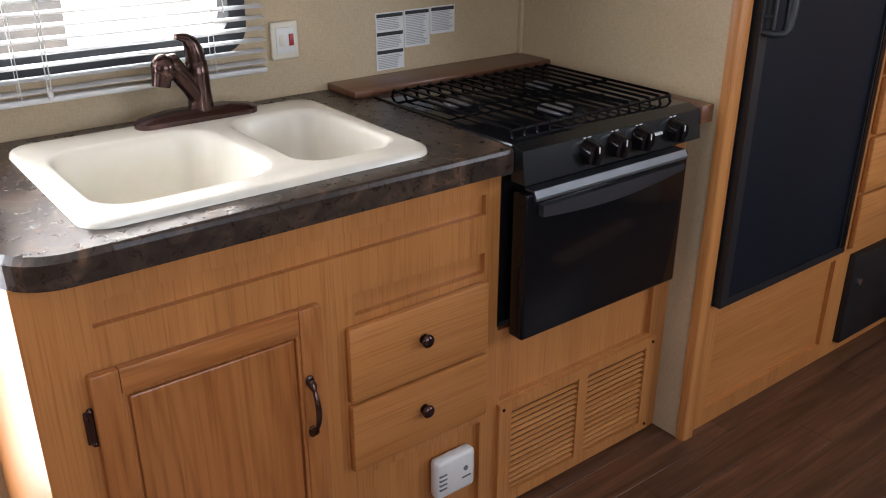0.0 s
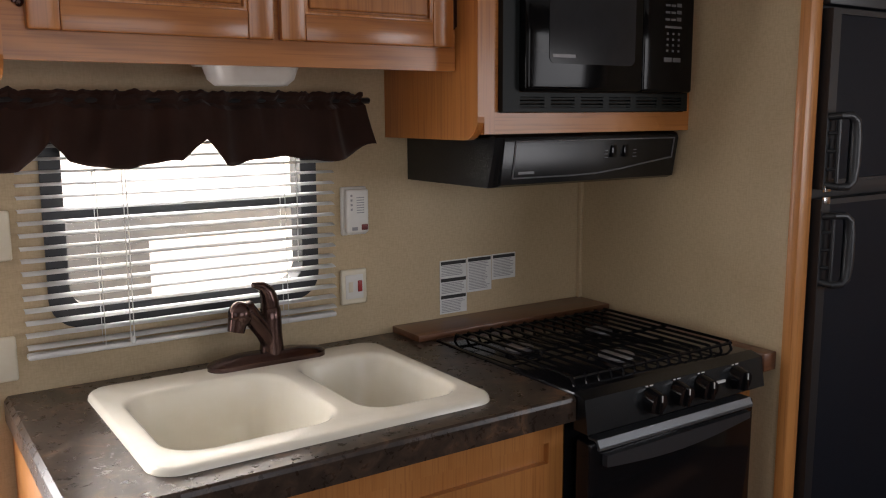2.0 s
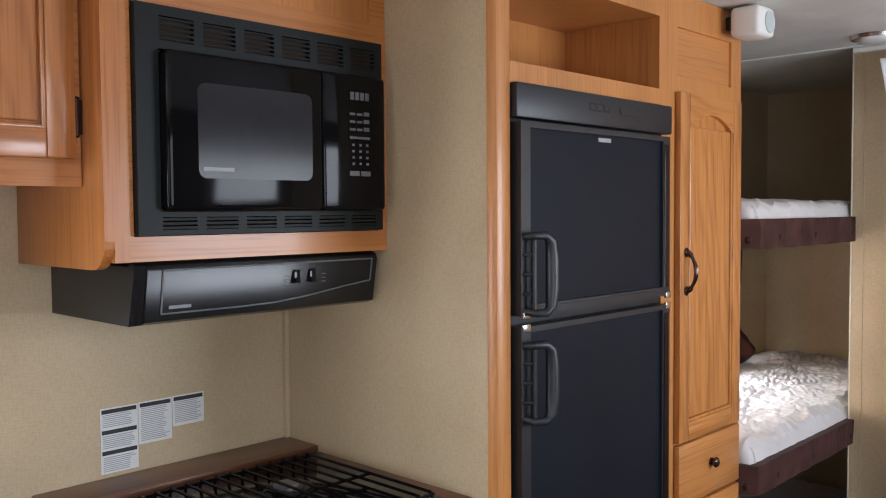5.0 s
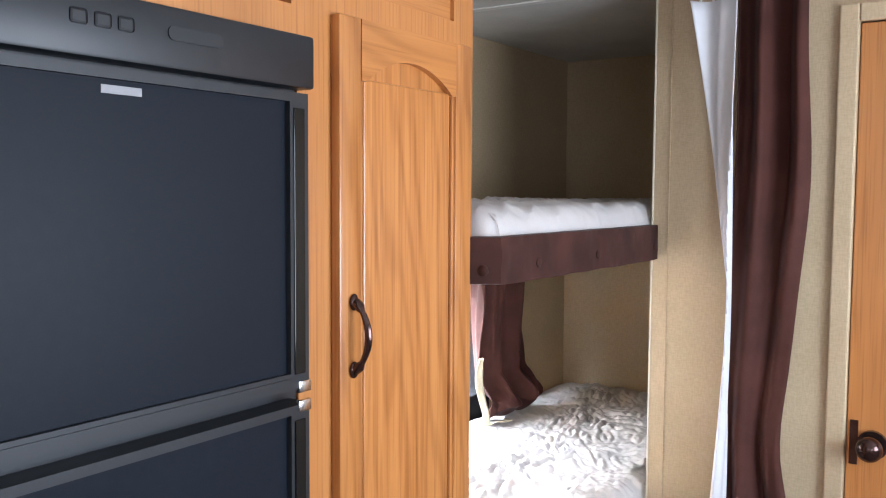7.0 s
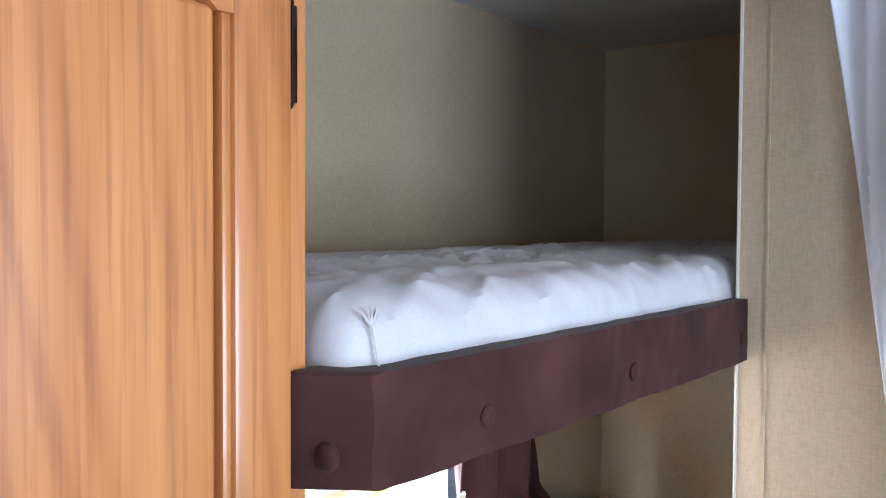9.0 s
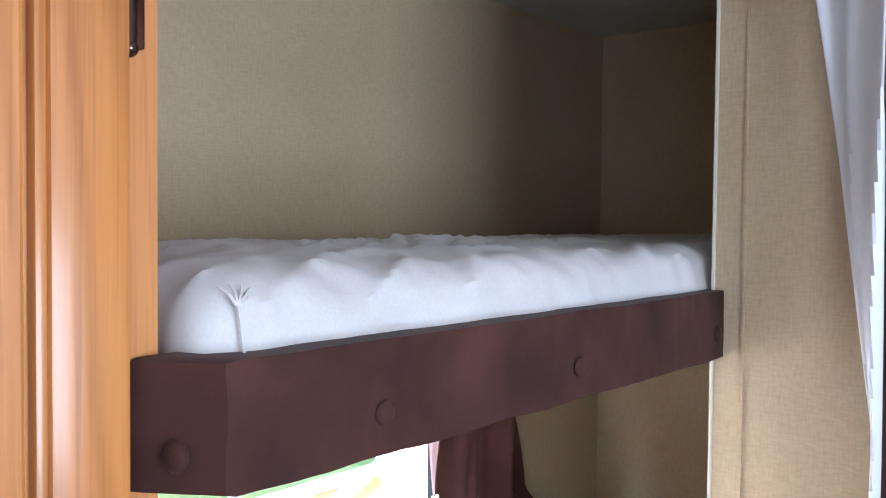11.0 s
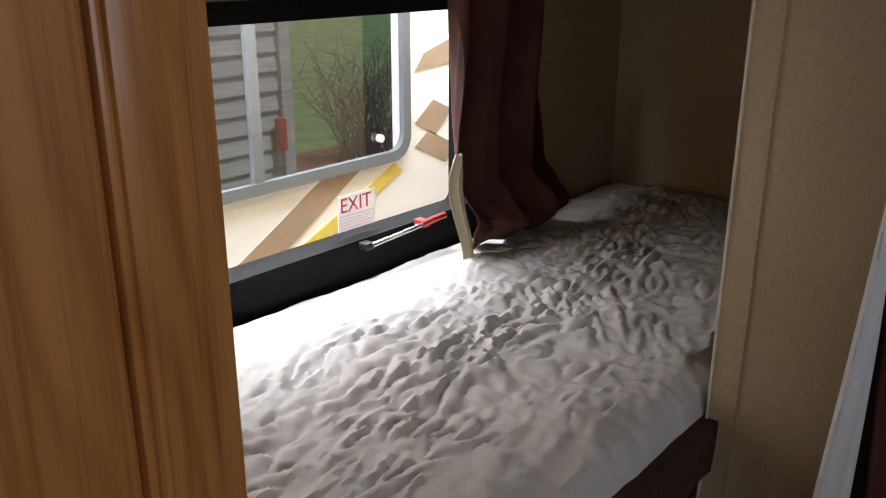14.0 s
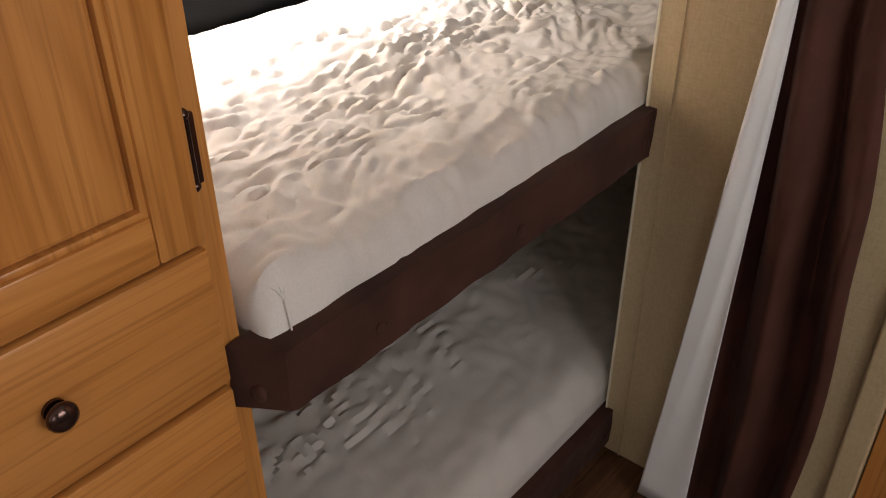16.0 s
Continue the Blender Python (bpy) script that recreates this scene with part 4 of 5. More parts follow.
fr = thing("fridge", (0.35, -0.5, 0.385), "black two-door built-in fridge with side handles", "fridge")
Shape().box(0.053, 0.654, CY + 0.004, CY + 0.10, 0.386, 1.754).done("body", FRIDGEFRAME, fr)
s = Shape().box(0.047, 0.66, CY - 0.028, CY + 0.004, 1.690, 1.760, 0.004)
s.done("header", FRIDGEFRAME, fr, True)
s = Shape()
s.prism(rounded(0.42, 0.50, 1.722, 1.738, 0.0079, 5), "y", CY - 0.0295, CY - 0.026)
for k in range(3):
    s.box(0.30 + k * 0.028, 0.32 + k * 0.028, CY - 0.0295, CY - 0.026, 1.722, 1.738, 0.003)
s.apart("control", MATTBLACK, fr)


def fridge_door(z0, z1, hz):
    d = new("door")
    d.parent = fr
    s = Shape()
    face_frame(s, 0.052, 0.640, z0, z1, CY - 0.034, CY + 0.003, [(0.082, 0.606, z0 + 0.022, z1 - 0.012)])
    s.done("rim", FRIDGEFRAME, d)
    Shape().box(0.081, 0.607, CY - 0.026, CY - 0.006, z0 + 0.021, z1 - 0.011).done("panel", BLACKPANEL, d)
    Shape().box(0.612, 0.632, CY - 0.036, CY - 0.033, z0 + 0.02, z1 - 0.02, 0.001).done("hinge_strip", BLACK, d)
    h = Shape()
    ring = [(0.062, CY - 0.03, hz + 0.074), (0.070, CY - 0.056, hz + 0.078), (0.094, CY - 0.064, hz + 0.078), (0.108, CY - 0.066, hz + 0.066), (0.112, CY - 0.066, hz + 0.03), (0.112, CY - 0.066, hz - 0.03),
            (0.108, CY - 0.066, hz - 0.066), (0.094, CY - 0.064, hz - 0.078), (0.070, CY - 0.056, hz - 0.078), (0.062, CY - 0.03, hz - 0.074)]
    h.tube(ring, [0.008, 0.008, 0.009, 0.012, 0.014, 0.014, 0.012, 0.009, 0.008, 0.008], 12)
    h.tube([(0.074, CY - 0.05, hz + 0.072), (0.074, CY - 0.05, hz - 0.072)], 0.005, 8)
    for dz in (0.04, 0.0, -0.04):
        h.tube([(0.058, CY - 0.034, hz + dz), (0.076, CY - 0.05, hz + dz)], 0.004, 8)
    h.done("handle", FRIDGEFRAME, d, True)
    return d


fridge_door(1.290, 1.682, 1.375)
fridge_door(0.392, 1.268, 1.155)
s = Shape()
for x in (0.056, 0.618):
    for z in (1.284, 1.258):
        s.box(x, x + 0.024, CY - 0.037, CY - 0.03, z, z + 0.016, 0.002)
s.box(0.643, 0.648, CY - 0.02, CY - 0.012, 1.20, 1.212)
s.apart("hinge_cap", CHROME, fr, True)
s = Shape()
s.box(0.085, 0.604, CY - 0.036, CY - 0.033, 1.291, 1.306)
s.done("lower_edge", FRIDGEFRAME, fr)
Shape().box(0.335, 0.385, CY - 0.0275, CY - 0.025, 1.655, 1.664).done("badge", GREYINK, fr)

# ---- ceiling fixtures ----
spk = thing("speaker", (1.06, -0.76, 1.97), "small white cube speaker hung beneath the ceiling", "speaker")
s = Shape()
s.box(0.972, 1.075, -0.80, -0.715, 1.972, 2.054, 0.014, 3)
s.box(1.01, 1.06, -0.775, -0.735, 2.05, H - 0.001)
s.done("case", WHITEPLASTIC, spk, True)
Shape().cyl((1.036, -0.7995, 2.012), (1.036, -0.803, 2.012), 0.03, seg=24).cyl((0.9825, -0.757, 2.012), (0.979, -0.757, 2.012), 0.03, seg=24).done("grille", plain("pale_grey_mesh", (0.45, 0.5, 0.48), 0.7), spk, True)
Shape().box(1.0, 1.03, -0.72, CY - 0.0005, 2.0, 2.035, 0.004).done("bracket", MATTBLACK, spk, True)
cl = thing("ceiling_lamp", (1.70, -0.86, 2.03), "flat round white ceiling lamp, unlit", "lamp")
Shape().cyl((1.70, -0.86, H - 0.001), (1.70, -0.86, H - 0.012), 0.075, 0.07, 32).done("rim", CHROME, cl, True)
Shape().ball((1.70, -0.86, H - 0.012), 0.058, (1, 1, 0.3), 24).done("lens", LENS, cl, True)
trk = setting(Shape().box(1.855, 1.875, -1.6, -0.74, H - 0.022, H - 0.005, 0.003).done("trim_curtain_track", WHITEPLASTIC), "white plastic curtain track along the ceiling", "track")


# ---- bunks ----
def suede_rail(zb, zt, name, label):
    t = thing(name, (1.5, -0.72, zb), label, "bunk rail", "padded bunk rails")
    x0, x1, y0, y1 = 1.112, 1.922, -0.748, -0.693

    def skin(u, v):
        a = v * 4
        y, z = [(y0 + (y1 - y0) * 0, 0)][0]
        per = [(y1, zt), (y0, zt), (y0, zb), (y1, zb), (y1, zt)]
        i = min(3, int(a))
        f = a - i
        y = per[i][0] + (per[i + 1][0] - per[i][0]) * f
        z = per[i][1] + (per[i + 1][1] - per[i][1]) * f
        a0 = x0 - 0.034 * (y - y0) / (y1 - y0)
        x = a0 + (x1 - a0) * u
        end = min(1, min(u, 1 - u) / 0.012)
        cy, cz = (y0 + y1) / 2, (zb + zt) / 2
        k = 0.95 + 0.05 * end ** 0.5
        if y < y1 - 0.001:
            y += 0.004 * noise.noise((x * 14, z * 14, 2)) + 0.0015 * noise.noise((x * 50, z * 40, 1))
        z += 0.004 * noise.noise((x * 7, 5, 1)) * (1 if z < cz else 0.4)
        return (x, y1 + (y - y1) * (0.97 + 0.03 * end ** 0.5), cz + (z - cz) * k)

    s = Shape().grid(skin, 120, 32)
    bmesh.ops.remove_doubles(s.bm, verts=s.bm.verts[:], dist=0.0002)
    bmesh.ops.holes_fill(s.bm, edges=s.bm.edges[:], sides=0)
    s.done("cover", SUEDE, t, True)
    s = Shape()
    for x in (1.25, 1.525, 1.865):
        s.ball((x, y0 - 0.001, zb + 0.032), 0.0095, (1, 0.35, 1))
    s.ball((x0 - 0.018, -0.719, zb + 0.026), 0.011, (0.6, 1, 1))
    s.apart("button", SUEDE, t, True)
    return t


def bunk_board(zb, zt, label):
    t = thing("bunk_board", (2.0, -0.35, zb), label, "bunk", "bunk boards")
    Shape().box(1.102, 2.878, -0.69, -0.002, zb, zt).done("board", WALL, t)
    return t


def mattress(zb, zt, label, wrinkle, nx, ny, seed):
    t = thing("mattress", (2.0, -0.36, zb), label, "mattress", "bunk mattresses")
    x0, x1, y0, y1 = 1.112, 2.87, -0.722, -0.012

    def top(u, v):
        x, y = x0 + (x1 - x0) * u, y0 + (y1 - y0) * v
        r = 0.05
        du, dv = min(x - x0, x1 - x), min(y - y0, y1 - y)
        drop = 0
        for dd in (du, dv):
            if dd < r:
                drop += r - math.sqrt(max(0, r * r - (r - dd) ** 2))
        wx = x + 0.05 * noise.noise((x * 5, y * 5, seed + 2))
        wy = y + 0.05 * noise.noise((x * 6, y * 6, seed + 5))
        px, py = wx + 0.35 * wy, wy - 0.25 * wx
        w = noise.noise((px * 15 + seed, py * 36, seed))
        w2 = noise.noise((px * 34 - py * 12, py * 58 + px * 10 + seed, 3 + seed))
        w3 = noise.noise((x * 2.6, y * 3.2, seed + 8))
        w4 = noise.noise((x * 5 + seed, y * 9, seed + 4))
        band = math.exp(-((v - 0.47 - 0.16 * (u - 0.35)) / 0.29) ** 2) * (0.55 + 0.7 * max(0, w3 + 0.4)) + 0.16
        billow = 0.0088 * min(1, 2.2 * abs(w)) + 0.0036 * min(1, 2.0 * abs(w2))
        z = zt + (billow * band + 0.008 * w4 + 0.003 * w3 - 0.002) * wrinkle - drop
        if dv < 0.14 and y < -0.4:
            edge = (1 - dv / 0.14) ** 0.7
            z += wrinkle * edge * (0.0035 * noise.noise((x * 55 + 14 * (y - y0), y * 6, seed + 3)) + 0.006 * noise.noise((x * 13 - y * 30, y * 14, seed + 6)) + 0.007 * max(0, 1 - 3.2 * abs(noise.noise((x * 9 - y * 16, y * 12 + x * 3, seed + 1)))))
            y -= 0.006 * edge * noise.noise((x * 18 + y * 30, 2, seed))
        return (x, y, max(z, zb + 0.01))

    s = Shape().grid(top, nx, ny)
    bm = s.bm
    rim = [e for e in bm.edges if e.is_boundary]
    g = bmesh.ops.extrude_edge_only(bm, edges=rim)
    vs = [v for v in g["geom"] if isinstance(v, bmesh.types.BMVert)]
    heights = {v: v.co.z for v in vs}
    for step in range(1, 8):
        f = step / 7
        for v in vs:
            v.co.z = heights[v] + (zb - heights[v]) * f
            n = noise.noise((v.co.x * 11 + v.co.z * 9, v.co.z * 26, seed + 4)) + 0.5 * noise.noise((v.co.x * 30, v.co.z * 40, seed))
            if v.co.y < y0 + 0.02:
                v.co.y = y0 - (0.003 + 0.003 * wrinkle * n) * math.sin(math.pi * min(1, f + 0.12)) ** 0.6
        if step < 7:
            g = bmesh.ops.extrude_edge_only(bm, edges=[e for e in g["geom"] if isinstance(e, bmesh.types.BMEdge)])
            moved = [v for v in g["geom"] if isinstance(v, bmesh.types.BMVert)]
            start = {(round(v.co.x, 5), round(v.co.y, 5)): heights[v] for v in vs}
            heights = {v: start[(round(v.co.x, 5), round(v.co.y, 5))] for v in moved}
            vs = moved
    s.done("cover", SHEET, t, True)
    # corner seam with its knot of gathered cloth
    s = Shape()
    s.tube([(x0 + 0.028, y0 - 0.004, zb + 0.005), (x0 + 0.028, y0 - 0.005, zb + 0.04), (x0 + 0.03, y0 + 0.004, zt - 0.024)], 0.0012, 6)
    for k in range(7):
        a = radians(25 * k - 40)
        c = Vector((x0 + 0.032, y0 + 0.008, zt - 0.024))
        s.tube([c, c + Vector((0.012 * math.cos(a), 0.004, 0.006 * math.sin(a) + 0.003)), c + Vector((0.024 * math.cos(a), 0.012, 0.008 * math.sin(a) + 0.006))], [0.0016, 0.0012, 0.0004], 6)
    s.done("seam", SHEET, t, True)
    return t


bunk_board(1.395, 1.432, "beige-faced board carrying the upper bunk")
suede_rail(1.388, 1.474, "bunk_rail", "dark brown suede padded rail with covered buttons on upper bunk")
mattress(1.433, 1.527, "grey-white sheeted mattress on the upper bunk", 0.9, 220, 90, 3.0)
bunk_board(0.682, 0.715, "beige-faced board carrying the middle bunk")
suede_rail(0.672, 0.758, "bunk_rail", "dark brown suede padded rail with covered buttons on middle bunk")
mattress(0.716, 0.816, "rumpled grey-white sheeted mattress on the middle bunk", 1.4, 340, 150, 1.0)
bunk_board(0.0, 0.10, "low platform of the floor bunk")
suede_rail(0.022, 0.108, "bunk_rail", "dark brown suede padded rail of the floor bunk")
mattress(0.101, 0.205, "shaded grey-white sheeted mattress on the floor bunk", 0.9, 150, 70, 6.0)

# bunk window
bw = setting(new("window_2"), "bunk escape window with black frame and pale view", "window")
bw.location = (1.7, 0.02, 0.885)
s = Shape()
ring_frame(s, rounded(1.17, 2.275, 0.80, 1.335, 0.03), rounded(1.225, 2.215, 0.884, 1.30, 0.02), -0.022, 0.04)
s.done("frame", RUBBER, bw, True)
g = Shape().box(1.22, 2.22, 0.012, 0.016, 0.88, 1.305).done("pane", GLASS, bw)
g.visible_shadow = False
lev = thing("window_latch", (1.95, -0.05, 0.87), "chrome escape window latch bar with red grip", "latch")
Shape().tube([(1.885, -0.045, 0.876), (1.97, -0.047, 0.881), (2.03, -0.048, 0.885)], 0.005, 8).done("bar", CHROME, lev, True)
Shape().box(1.868, 1.892, -0.046, -0.022, 0.866, 0.882, 0.004).done("pivot", MATTBLACK, lev, True)
Shape().tube([(2.025, -0.048, 0.885), (2.06, -0.048, 0.888), (2.10, -0.045, 0.888)], 0.0075, 8).box(2.03, 2.05, -0.05, -0.022, 0.876, 0.890).done("grip", REDPLASTIC, lev, True)


def lettering(text, size, m, mat, name, parent):
    c = bpy.data.curves.new(name, "FONT")
    c.body, c.size, c.extrude = text, size, 0.0004
    tmp = new(name, c)
    bpy.context.view_layer.update()
    me = bpy.data.meshes.new_from_object(tmp.evaluated_get(bpy.context.evaluated_depsgraph_get()))
    bpy.data.objects.remove(tmp)
    me.materials.clear()
    me.materials.append(mat)
    ob = new(name, me)
    ob.parent = parent
    ob.matrix_basis = m
    return ob


ex = thing("exit_sticker", (1.90, 0.009, 0.895), "white exit sticker with red letters on the window", "sticker")
Shape().box(1.85, 1.95, 0.0085, 0.0105, 0.898, 0.968).done("sheet", FILM, ex)
lettering("EXIT", 0.041, pose(-0.046, -0.0015, 0.040, 90, 0, 0), REDFILM, "letters", ex)
s = Shape()
for k in range(5):
    s.box(1.855, 1.943 - 0.006 * (k % 3), 0.0078, 0.0086, 0.926 - k * 0.006, 0.9272 - k * 0.006)
s.done("print", PINKFILM, ex)


def hanging(name, fn, nu, nv, mat, label, at, thick=0.003):
    t = thing(name, at, label, "curtain")
    ob = Shape().grid(fn, nu, nv).done("cloth", mat, t, True, False)
    m = ob.modifiers.new("thick", "SOLIDIFY")
    m.thickness = thick
    return t


def bunk_curtain(u, v):
    # v runs from the top down
    z = 1.385 - 0.57 * v
    left = 2.035 + 0.012 * math.sin(v * 3) + 0.11 * max(0, v - 0.5) ** 1.3
    right = 2.345 + 0.07 * v
    x = left + (right - left) * u
    gather = 0.75 + 0.35 * math.cos(v * 3)
    depth = 0.040 * math.sin(u * 17 + 1.8 * math.sin(v * 2.4)) + 0.010 * math.sin(u * 41 + v * 5)
    puff = 0.0
    if v > 0.74:
        k = (v - 0.74) / 0.26
        puff = 0.075 * math.sin(math.pi * k * 0.95) * (0.7 + 0.7 * noise.noise((u * 5, k * 2.5, 1)))
        x += 0.03 * noise.noise((u * 6, k * 4, 9)) * k
        z += 0.03 * noise.noise((u * 7, k * 4, 4)) * k
    return (x, -0.092 - depth * gather - puff, max(z, 0.826 + 0.01 * noise.noise((u * 9, v * 9, 2))))


bc = hanging("bunk_curtain", bunk_curtain, 120, 40, CURTAIN, "dark brown curtain drawn aside from the bunk window", (2.25, -0.06, 0.82))
Shape().tube([(1.15, -0.045, 1.372), (2.6, -0.045, 1.372)], 0.007, 8).done("rod", MATTBLACK, bc)
tie = thing("curtain_tie", (2.14, -0.09, 0.82), "cream fabric curtain tie trailing onto the mattress", "tie")


def tie_point(u, v):
    if u < 0.72:
        k = u / 0.72
        w = 0.050 * min(1, 0.35 + 3 * k) * (1 - 0.35 * k)
        return (2.022 + 0.020 * k * k + w * (v - 0.5), -0.150 + 0.010 * math.sin(k * 5) + 0.006 * math.sin(v * 9), 1.045 - 0.212 * k)
    k = (u - 0.72) / 0.28
    return (2.042 + 0.032 * (v - 0.5) * (1 - k) + 0.11 * k, -0.157 - 0.014 * k - 0.030 * (v - 0.5) * k, 0.833 + 0.004 * math.sin(k * 6))


ob = Shape().grid(tie_point, 40, 6).done("strap", STRAP, tie, True, False)
ob.modifiers.new("thick", "SOLIDIFY").thickness = 0.002

# privacy curtain beside the bathroom wall, tied back, its white lining turned out


def privacy(u, v):
    z = 2.03 - 2.0 * v
    left = -0.948 - 0.006 * math.sin(v * 9) + 0.012 * v
    width = 0.156 + 0.006 * math.sin(min(1, v / 0.42) * math.pi) - 0.026 * math.exp(-((v - 0.52) / 0.08) ** 2) + 0.015 * min(1, max(0, (v - 0.545) / 0.1)) + 0.02 * max(0, v - 0.5)
    y = left - width * u + 0.005 * math.sin(v * 21) * u
    soft = 1 - 0.6 * min(1, max(0, (v - 0.2) / 0.15)) + 0.75 * min(1, max(0, (v - 0.5) / 0.2))
    x = 1.822 + (0.030 * math.sin(u * 11.5 + 0.9 * math.sin(v * 4)) + 0.006 * math.sin(u * 27 + v * 6)) * soft * min(1, 0.1 + u / 0.2) + 0.010 * noise.noise((u * 3, v * 7, 4))
    return (min(x, 1.868), y, z)


def lining(u, v):
    z = 2.0 - 1.97 * v
    a = -0.845 - 0.30 * v if v < 0.34 else -0.947 + 0.085 * ((v - 0.34) / 0.66) ** 1.3
    y = a + (-0.955 - a) * u
    x = 1.798 + 0.020 * math.sin(u * 4 + v * 6) * (1 - v) + 0.014 * abs(math.sin(u * 5 + v * 9)) * (1 - v)
    return (x, y, z)


pc = hanging("privacy_curtain", privacy, 110, 50, CURTAIN, "dark brown floor-length privacy curtain gathered beside the bunks", (1.83, -0.97, 0.05))
ob = Shape().grid(lining, 24, 60).done("lining", LINING, pc, True, False)
ob.modifiers.new("thick", "SOLIDIFY").thickness = 0.002
s = Shape()
for k in range(8):
    s.tube([(1.825, -0.86 - k * 0.031, 2.0), (1.862, -0.86 - k * 0.031, H - 0.012)], 0.003, 6)
s.apart("hook", WHITEPLASTIC, pc)

# ---- outside: the neighbouring trailer and the ground ----
NY = 0.54
setting(Shape().box(-60, 60, -60, 60, -0.75, -0.62).done("ground", plain("gravel_lot", (0.22, 0.21, 0.19), 0.9, var=0.3, grain=200, bump=0.5)), "grey gravel lot under the trailers", "ground")
nb = thing("neighbour_trailer", (1.0, 1.5, -0.62), "white trailer with tan and yellow stripes parked alongside", "trailer")
s = Shape()
face_frame(s, -3.6, 5.6, -0.3, 1.75, NY, NY + 0.04, [(1.47, 2.605, 0.85, 1.605)])
# unseen back wall; its wide opening is added to show the built reflection
face_frame(s, -3.6, 5.6, -0.3, 1.75, 2.56, 2.6, [(1.7, 5.3, -0.2, 1.65)])
s.box(-3.6, 5.6, NY, 2.6, 1.75, 1.79).box(-3.6, -3.56, NY + 0.04, 2.56, -0.3, 1.75).box(5.56, 5.6, NY + 0.04, 2.56, -0.3, 1.75)
s.done("body", SIDING, nb)
s = Shape()
for x in (-0.6, 0.2):
    s.cyl((x, NY + 0.05, -0.35), (x, NY + 0.25, -0.35), 0.3, seg=28)
    s.cyl((x, 2.3, -0.35), (x, 2.5, -0.35), 0.3, seg=28)
s.apart("wheel", MATTBLACK, nb, True)
s = Shape()
s.prism([(1.82, 0.57), (1.99, 0.57), (2.43, 0.832), (2.29, 0.832)], "y", NY - 0.003, NY + 0.001)
s.prism([(2.66, 0.93), (2.74, 0.99), (2.83, 0.95), (2.75, 0.88)], "y", NY - 0.003, NY + 0.001)
s.prism([(2.66, 0.86), (2.72, 0.90), (2.86, 0.83), (2.80, 0.79)], "y", NY - 0.003, NY + 0.001)
s.prism([(2.66, 1.08), (2.70, 1.13), (2.95, 1.20), (2.95, 1.10)], "y", NY - 0.003, NY + 0.001)
s.apart("stripe", TAN, nb)
s = Shape()
s.prism([(2.02, 0.585), (2.12, 0.585), (2.60, 0.80), (2.57, 0.825)], "y", NY - 0.004, NY + 0.001)
s.apart("stripe", YELLOW, nb)
# dark grey band and panel of unknown nature, opposite the kitchen window
s = Shape().box(-1.9, -0.2, NY - 0.004, NY + 0.001, 1.13, 1.20)
s.box(-1.9, -1.08, NY - 0.004, NY + 0.001, 0.86, 1.126)
s.apart("stripe", plain("dark_grey_patch", (0.075, 0.075, 0.075), 0.4), nb)
s = Shape()
ring_frame(s, rounded(1.45, 2.625, 0.835, 1.62, 0.07), rounded(1.48, 2.595, 0.865, 1.59, 0.05), NY - 0.018, NY + 0.002)
s.box(2.055, 2.085, NY - 0.016, NY + 0.002, 0.86, 1.6)
s.done("window_frame", NFRAME, nb, True)
g = Shape().box(1.475, 2.6, NY - 0.006, NY - 0.002, 0.86, 1.6).done("pane", OUTERGLASS, nb)
g.visible_shadow = False
Shape().cyl((2.50, NY - 0.006, 0.91), (2.50, NY - 0.02, 0.91), 0.011).done("catch", WHITEPLASTIC, nb, True)

# lawn, bed of bark, shed and bush, built behind for the neighbour window's reflection
GRASS = plain("mown_grass", (0.12, 0.21, 0.065), 0.9, var=0.35, grain=90, bump=0.6)
BARK = plain("red_bark_mulch", (0.22, 0.10, 0.07), 0.9, var=0.4, grain=60, bump=0.6)
SHEDWOOD = wood("weathered_grey_boards", (0.52, 0.53, 0.55), (0.36, 0.37, 0.39), "x", 0.3, 0.7, coat=0.0)
setting(Shape().box(2.5, 40, 2.9, 45, -0.7, -0.6).done("lawn", GRASS), "mown green lawn set behind the trailers for the window's reflection", "lawn")
setting(Shape().box(5.9, 8.4, 4.3, 5.7, -0.62, -0.575, 0.02).done("mulch_bed", BARK), "bed of red-brown bark at the lawn's edge", "mulch")
shed = thing("shed", (3.3, 5.4, -0.6), "weathered grey lap-board shed beside the lawn", "shed")
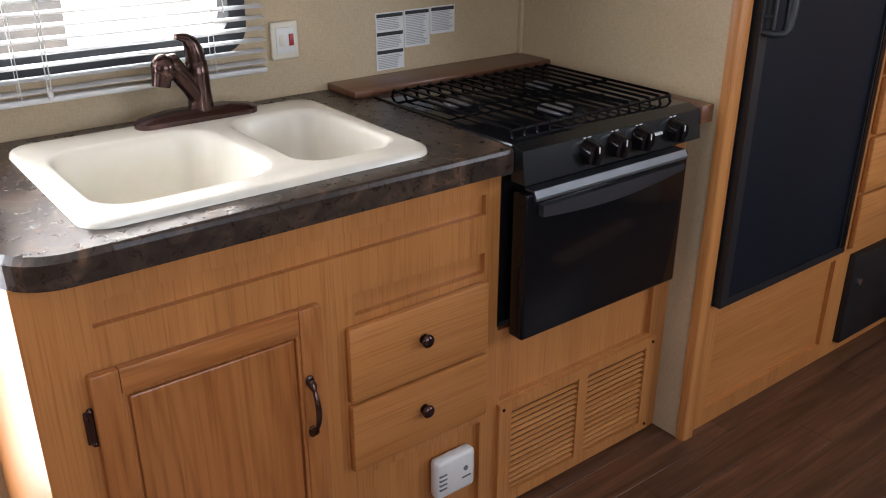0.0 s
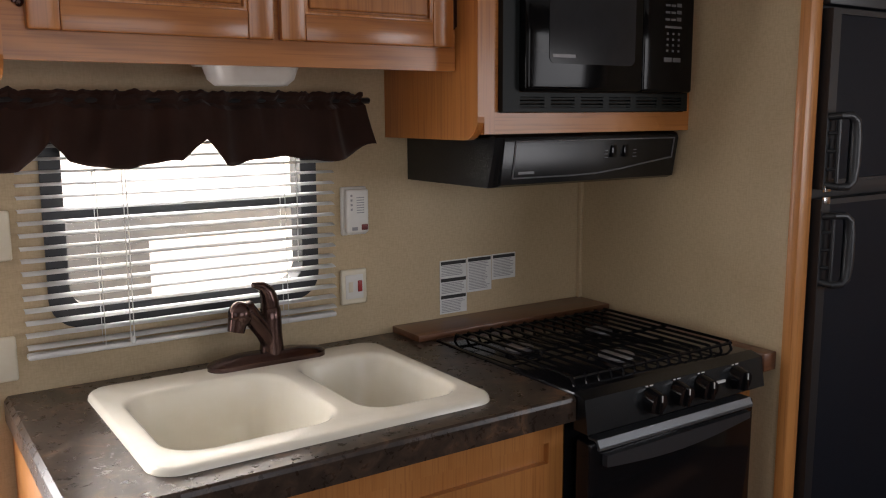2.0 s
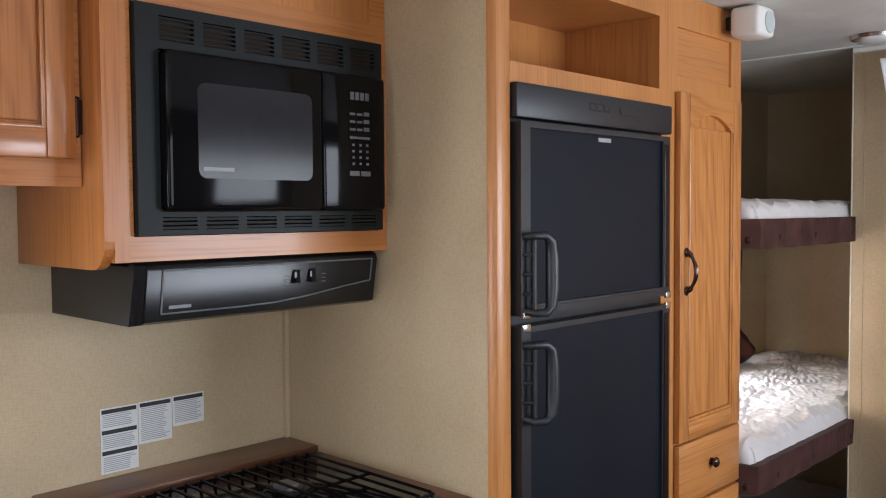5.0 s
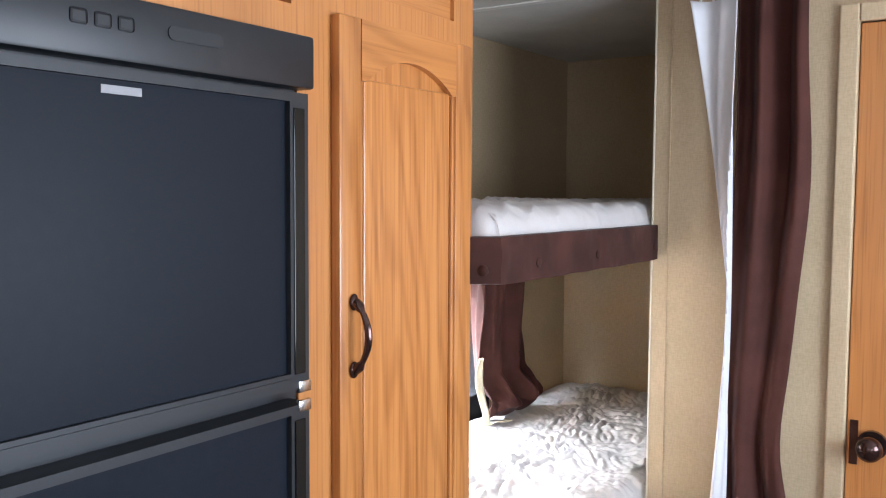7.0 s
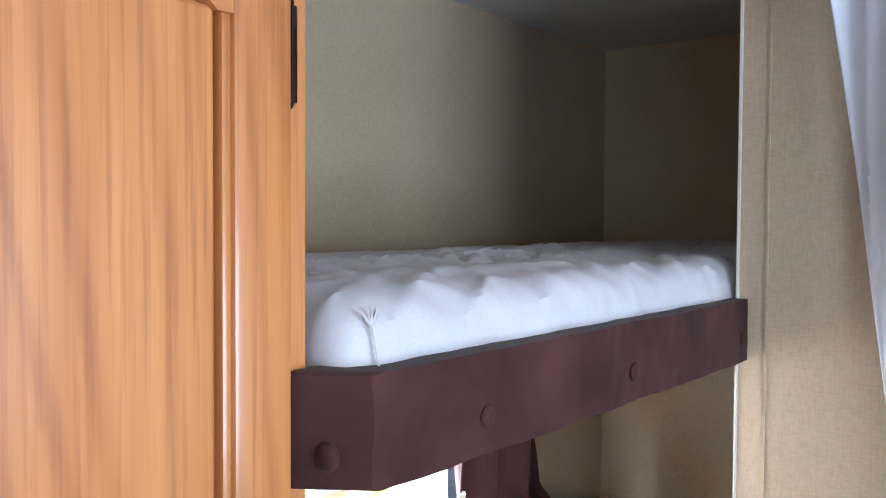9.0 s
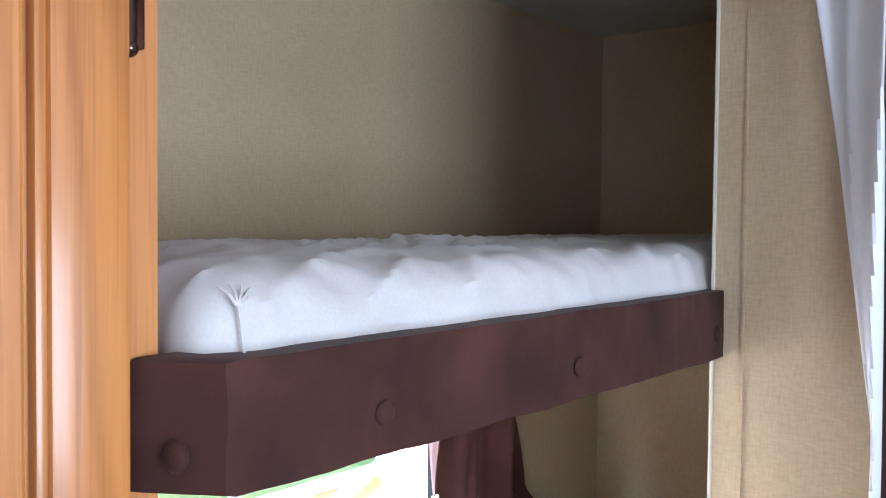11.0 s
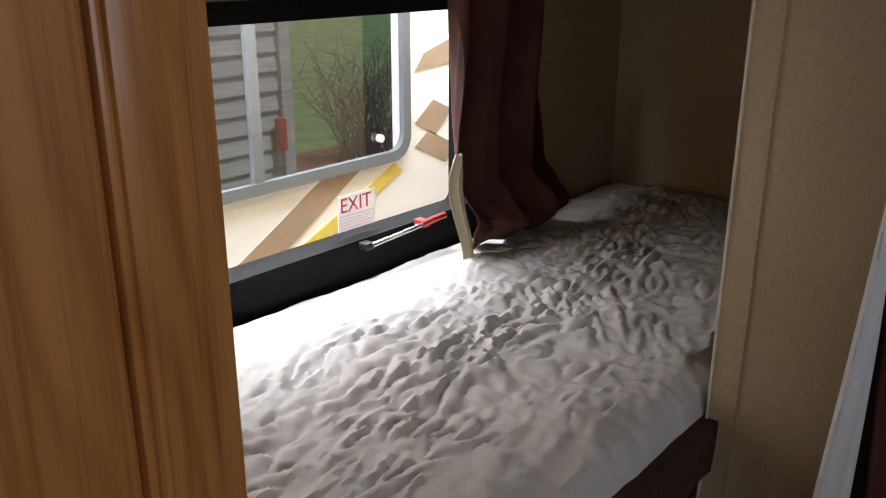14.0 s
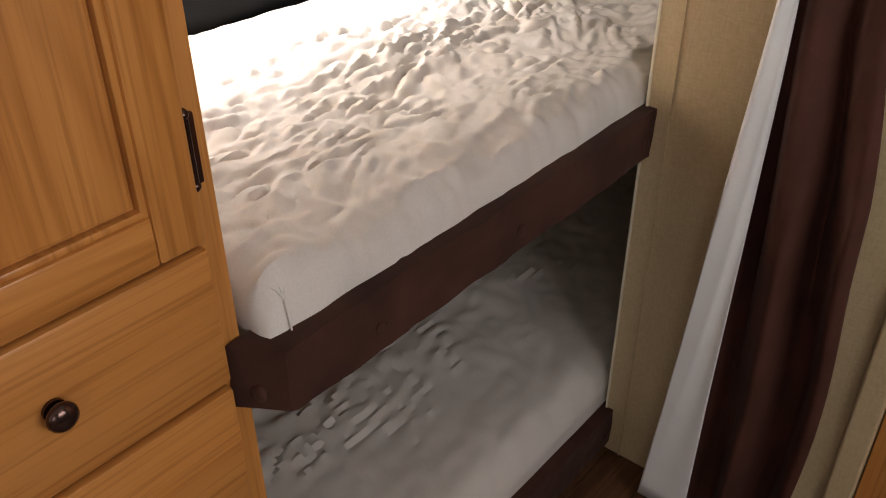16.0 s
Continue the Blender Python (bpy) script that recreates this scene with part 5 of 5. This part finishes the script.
for k in range(14):
    Shape().prism([(4.9, -0.6 + k * 0.17), (4.93, -0.43 + k * 0.17), (4.95, -0.43 + k * 0.17), (4.95, -0.6 + k * 0.17)], "x", 1.2, 5.78).done("board", SHEDWOOD, shed)
Shape().box(1.2, 5.78, 4.95, 6.6, -0.6, 1.85).box(1.05, 5.95, 4.75, 6.8, 1.85, 1.95).done("walls", SHEDWOOD, shed)
Shape().box(5.72, 5.84, 4.86, 4.96, -0.6, 1.85).done("corner_board", SHEDWOOD, shed)
Shape().box(5.62, 5.71, 4.80, 4.87, -0.28, 0.02, 0.015).done("red_box", REDPLASTIC, shed, True)
bush = thing("bush", (6.8, 4.9, -0.6), "bare twiggy brown bush in the bark bed", "bush")
s = Shape()
for k in range(90):
    a, lean, h = random.uniform(0, 6.28), random.uniform(0.2, 1.0), random.uniform(0.5, 1.2)
    b = Vector((6.8 + random.uniform(-0.3, 0.3), 4.9 + random.uniform(-0.15, 0.15), -0.6))
    m1 = b + Vector((math.cos(a) * lean * 0.4, math.sin(a) * lean * 0.3, h * 0.55))
    e1 = m1 + Vector((math.cos(a + 0.5) * lean * 0.5, math.sin(a + 0.5) * lean * 0.4, h * 0.5))
    s.tube([b, m1, e1], [0.008, 0.005, 0.002], 4)
    for q in range(3):
        d = Vector((random.uniform(-0.3, 0.3), random.uniform(-0.2, 0.2), random.uniform(0.05, 0.3)))
        s.tube([m1 + (e1 - m1) * q / 3, m1 + (e1 - m1) * q / 3 + d], [0.005, 0.0015], 4)
s.done("twigs", plain("grey_brown_twigs", (0.16, 0.13, 0.11), 0.8), bush)

# ---- floor planks ----
pw, pl = 0.10, 0.92
pm = Shape().box(-pl / 2 + 0.0008, pl / 2 - 0.0008, -pw / 2 + 0.0008, pw / 2 - 0.0008, -0.006, 0.0, 0.0008, 1)
lead = pm.done("plank", PLANK)
plank_me = lead.data
bpy.data.objects.remove(lead)
for j in range(25):
    for i in range(7):
        x = -2.93 + i * pl + (0.37 * j) % pl
        if x + pl / 2 > 2.92:
            continue
        o = new("plank", plank_me)
        o.parent = floor
        y = -2.40 + j * pw
        o.location = Vector((x, y, -0.006)) - floor.location
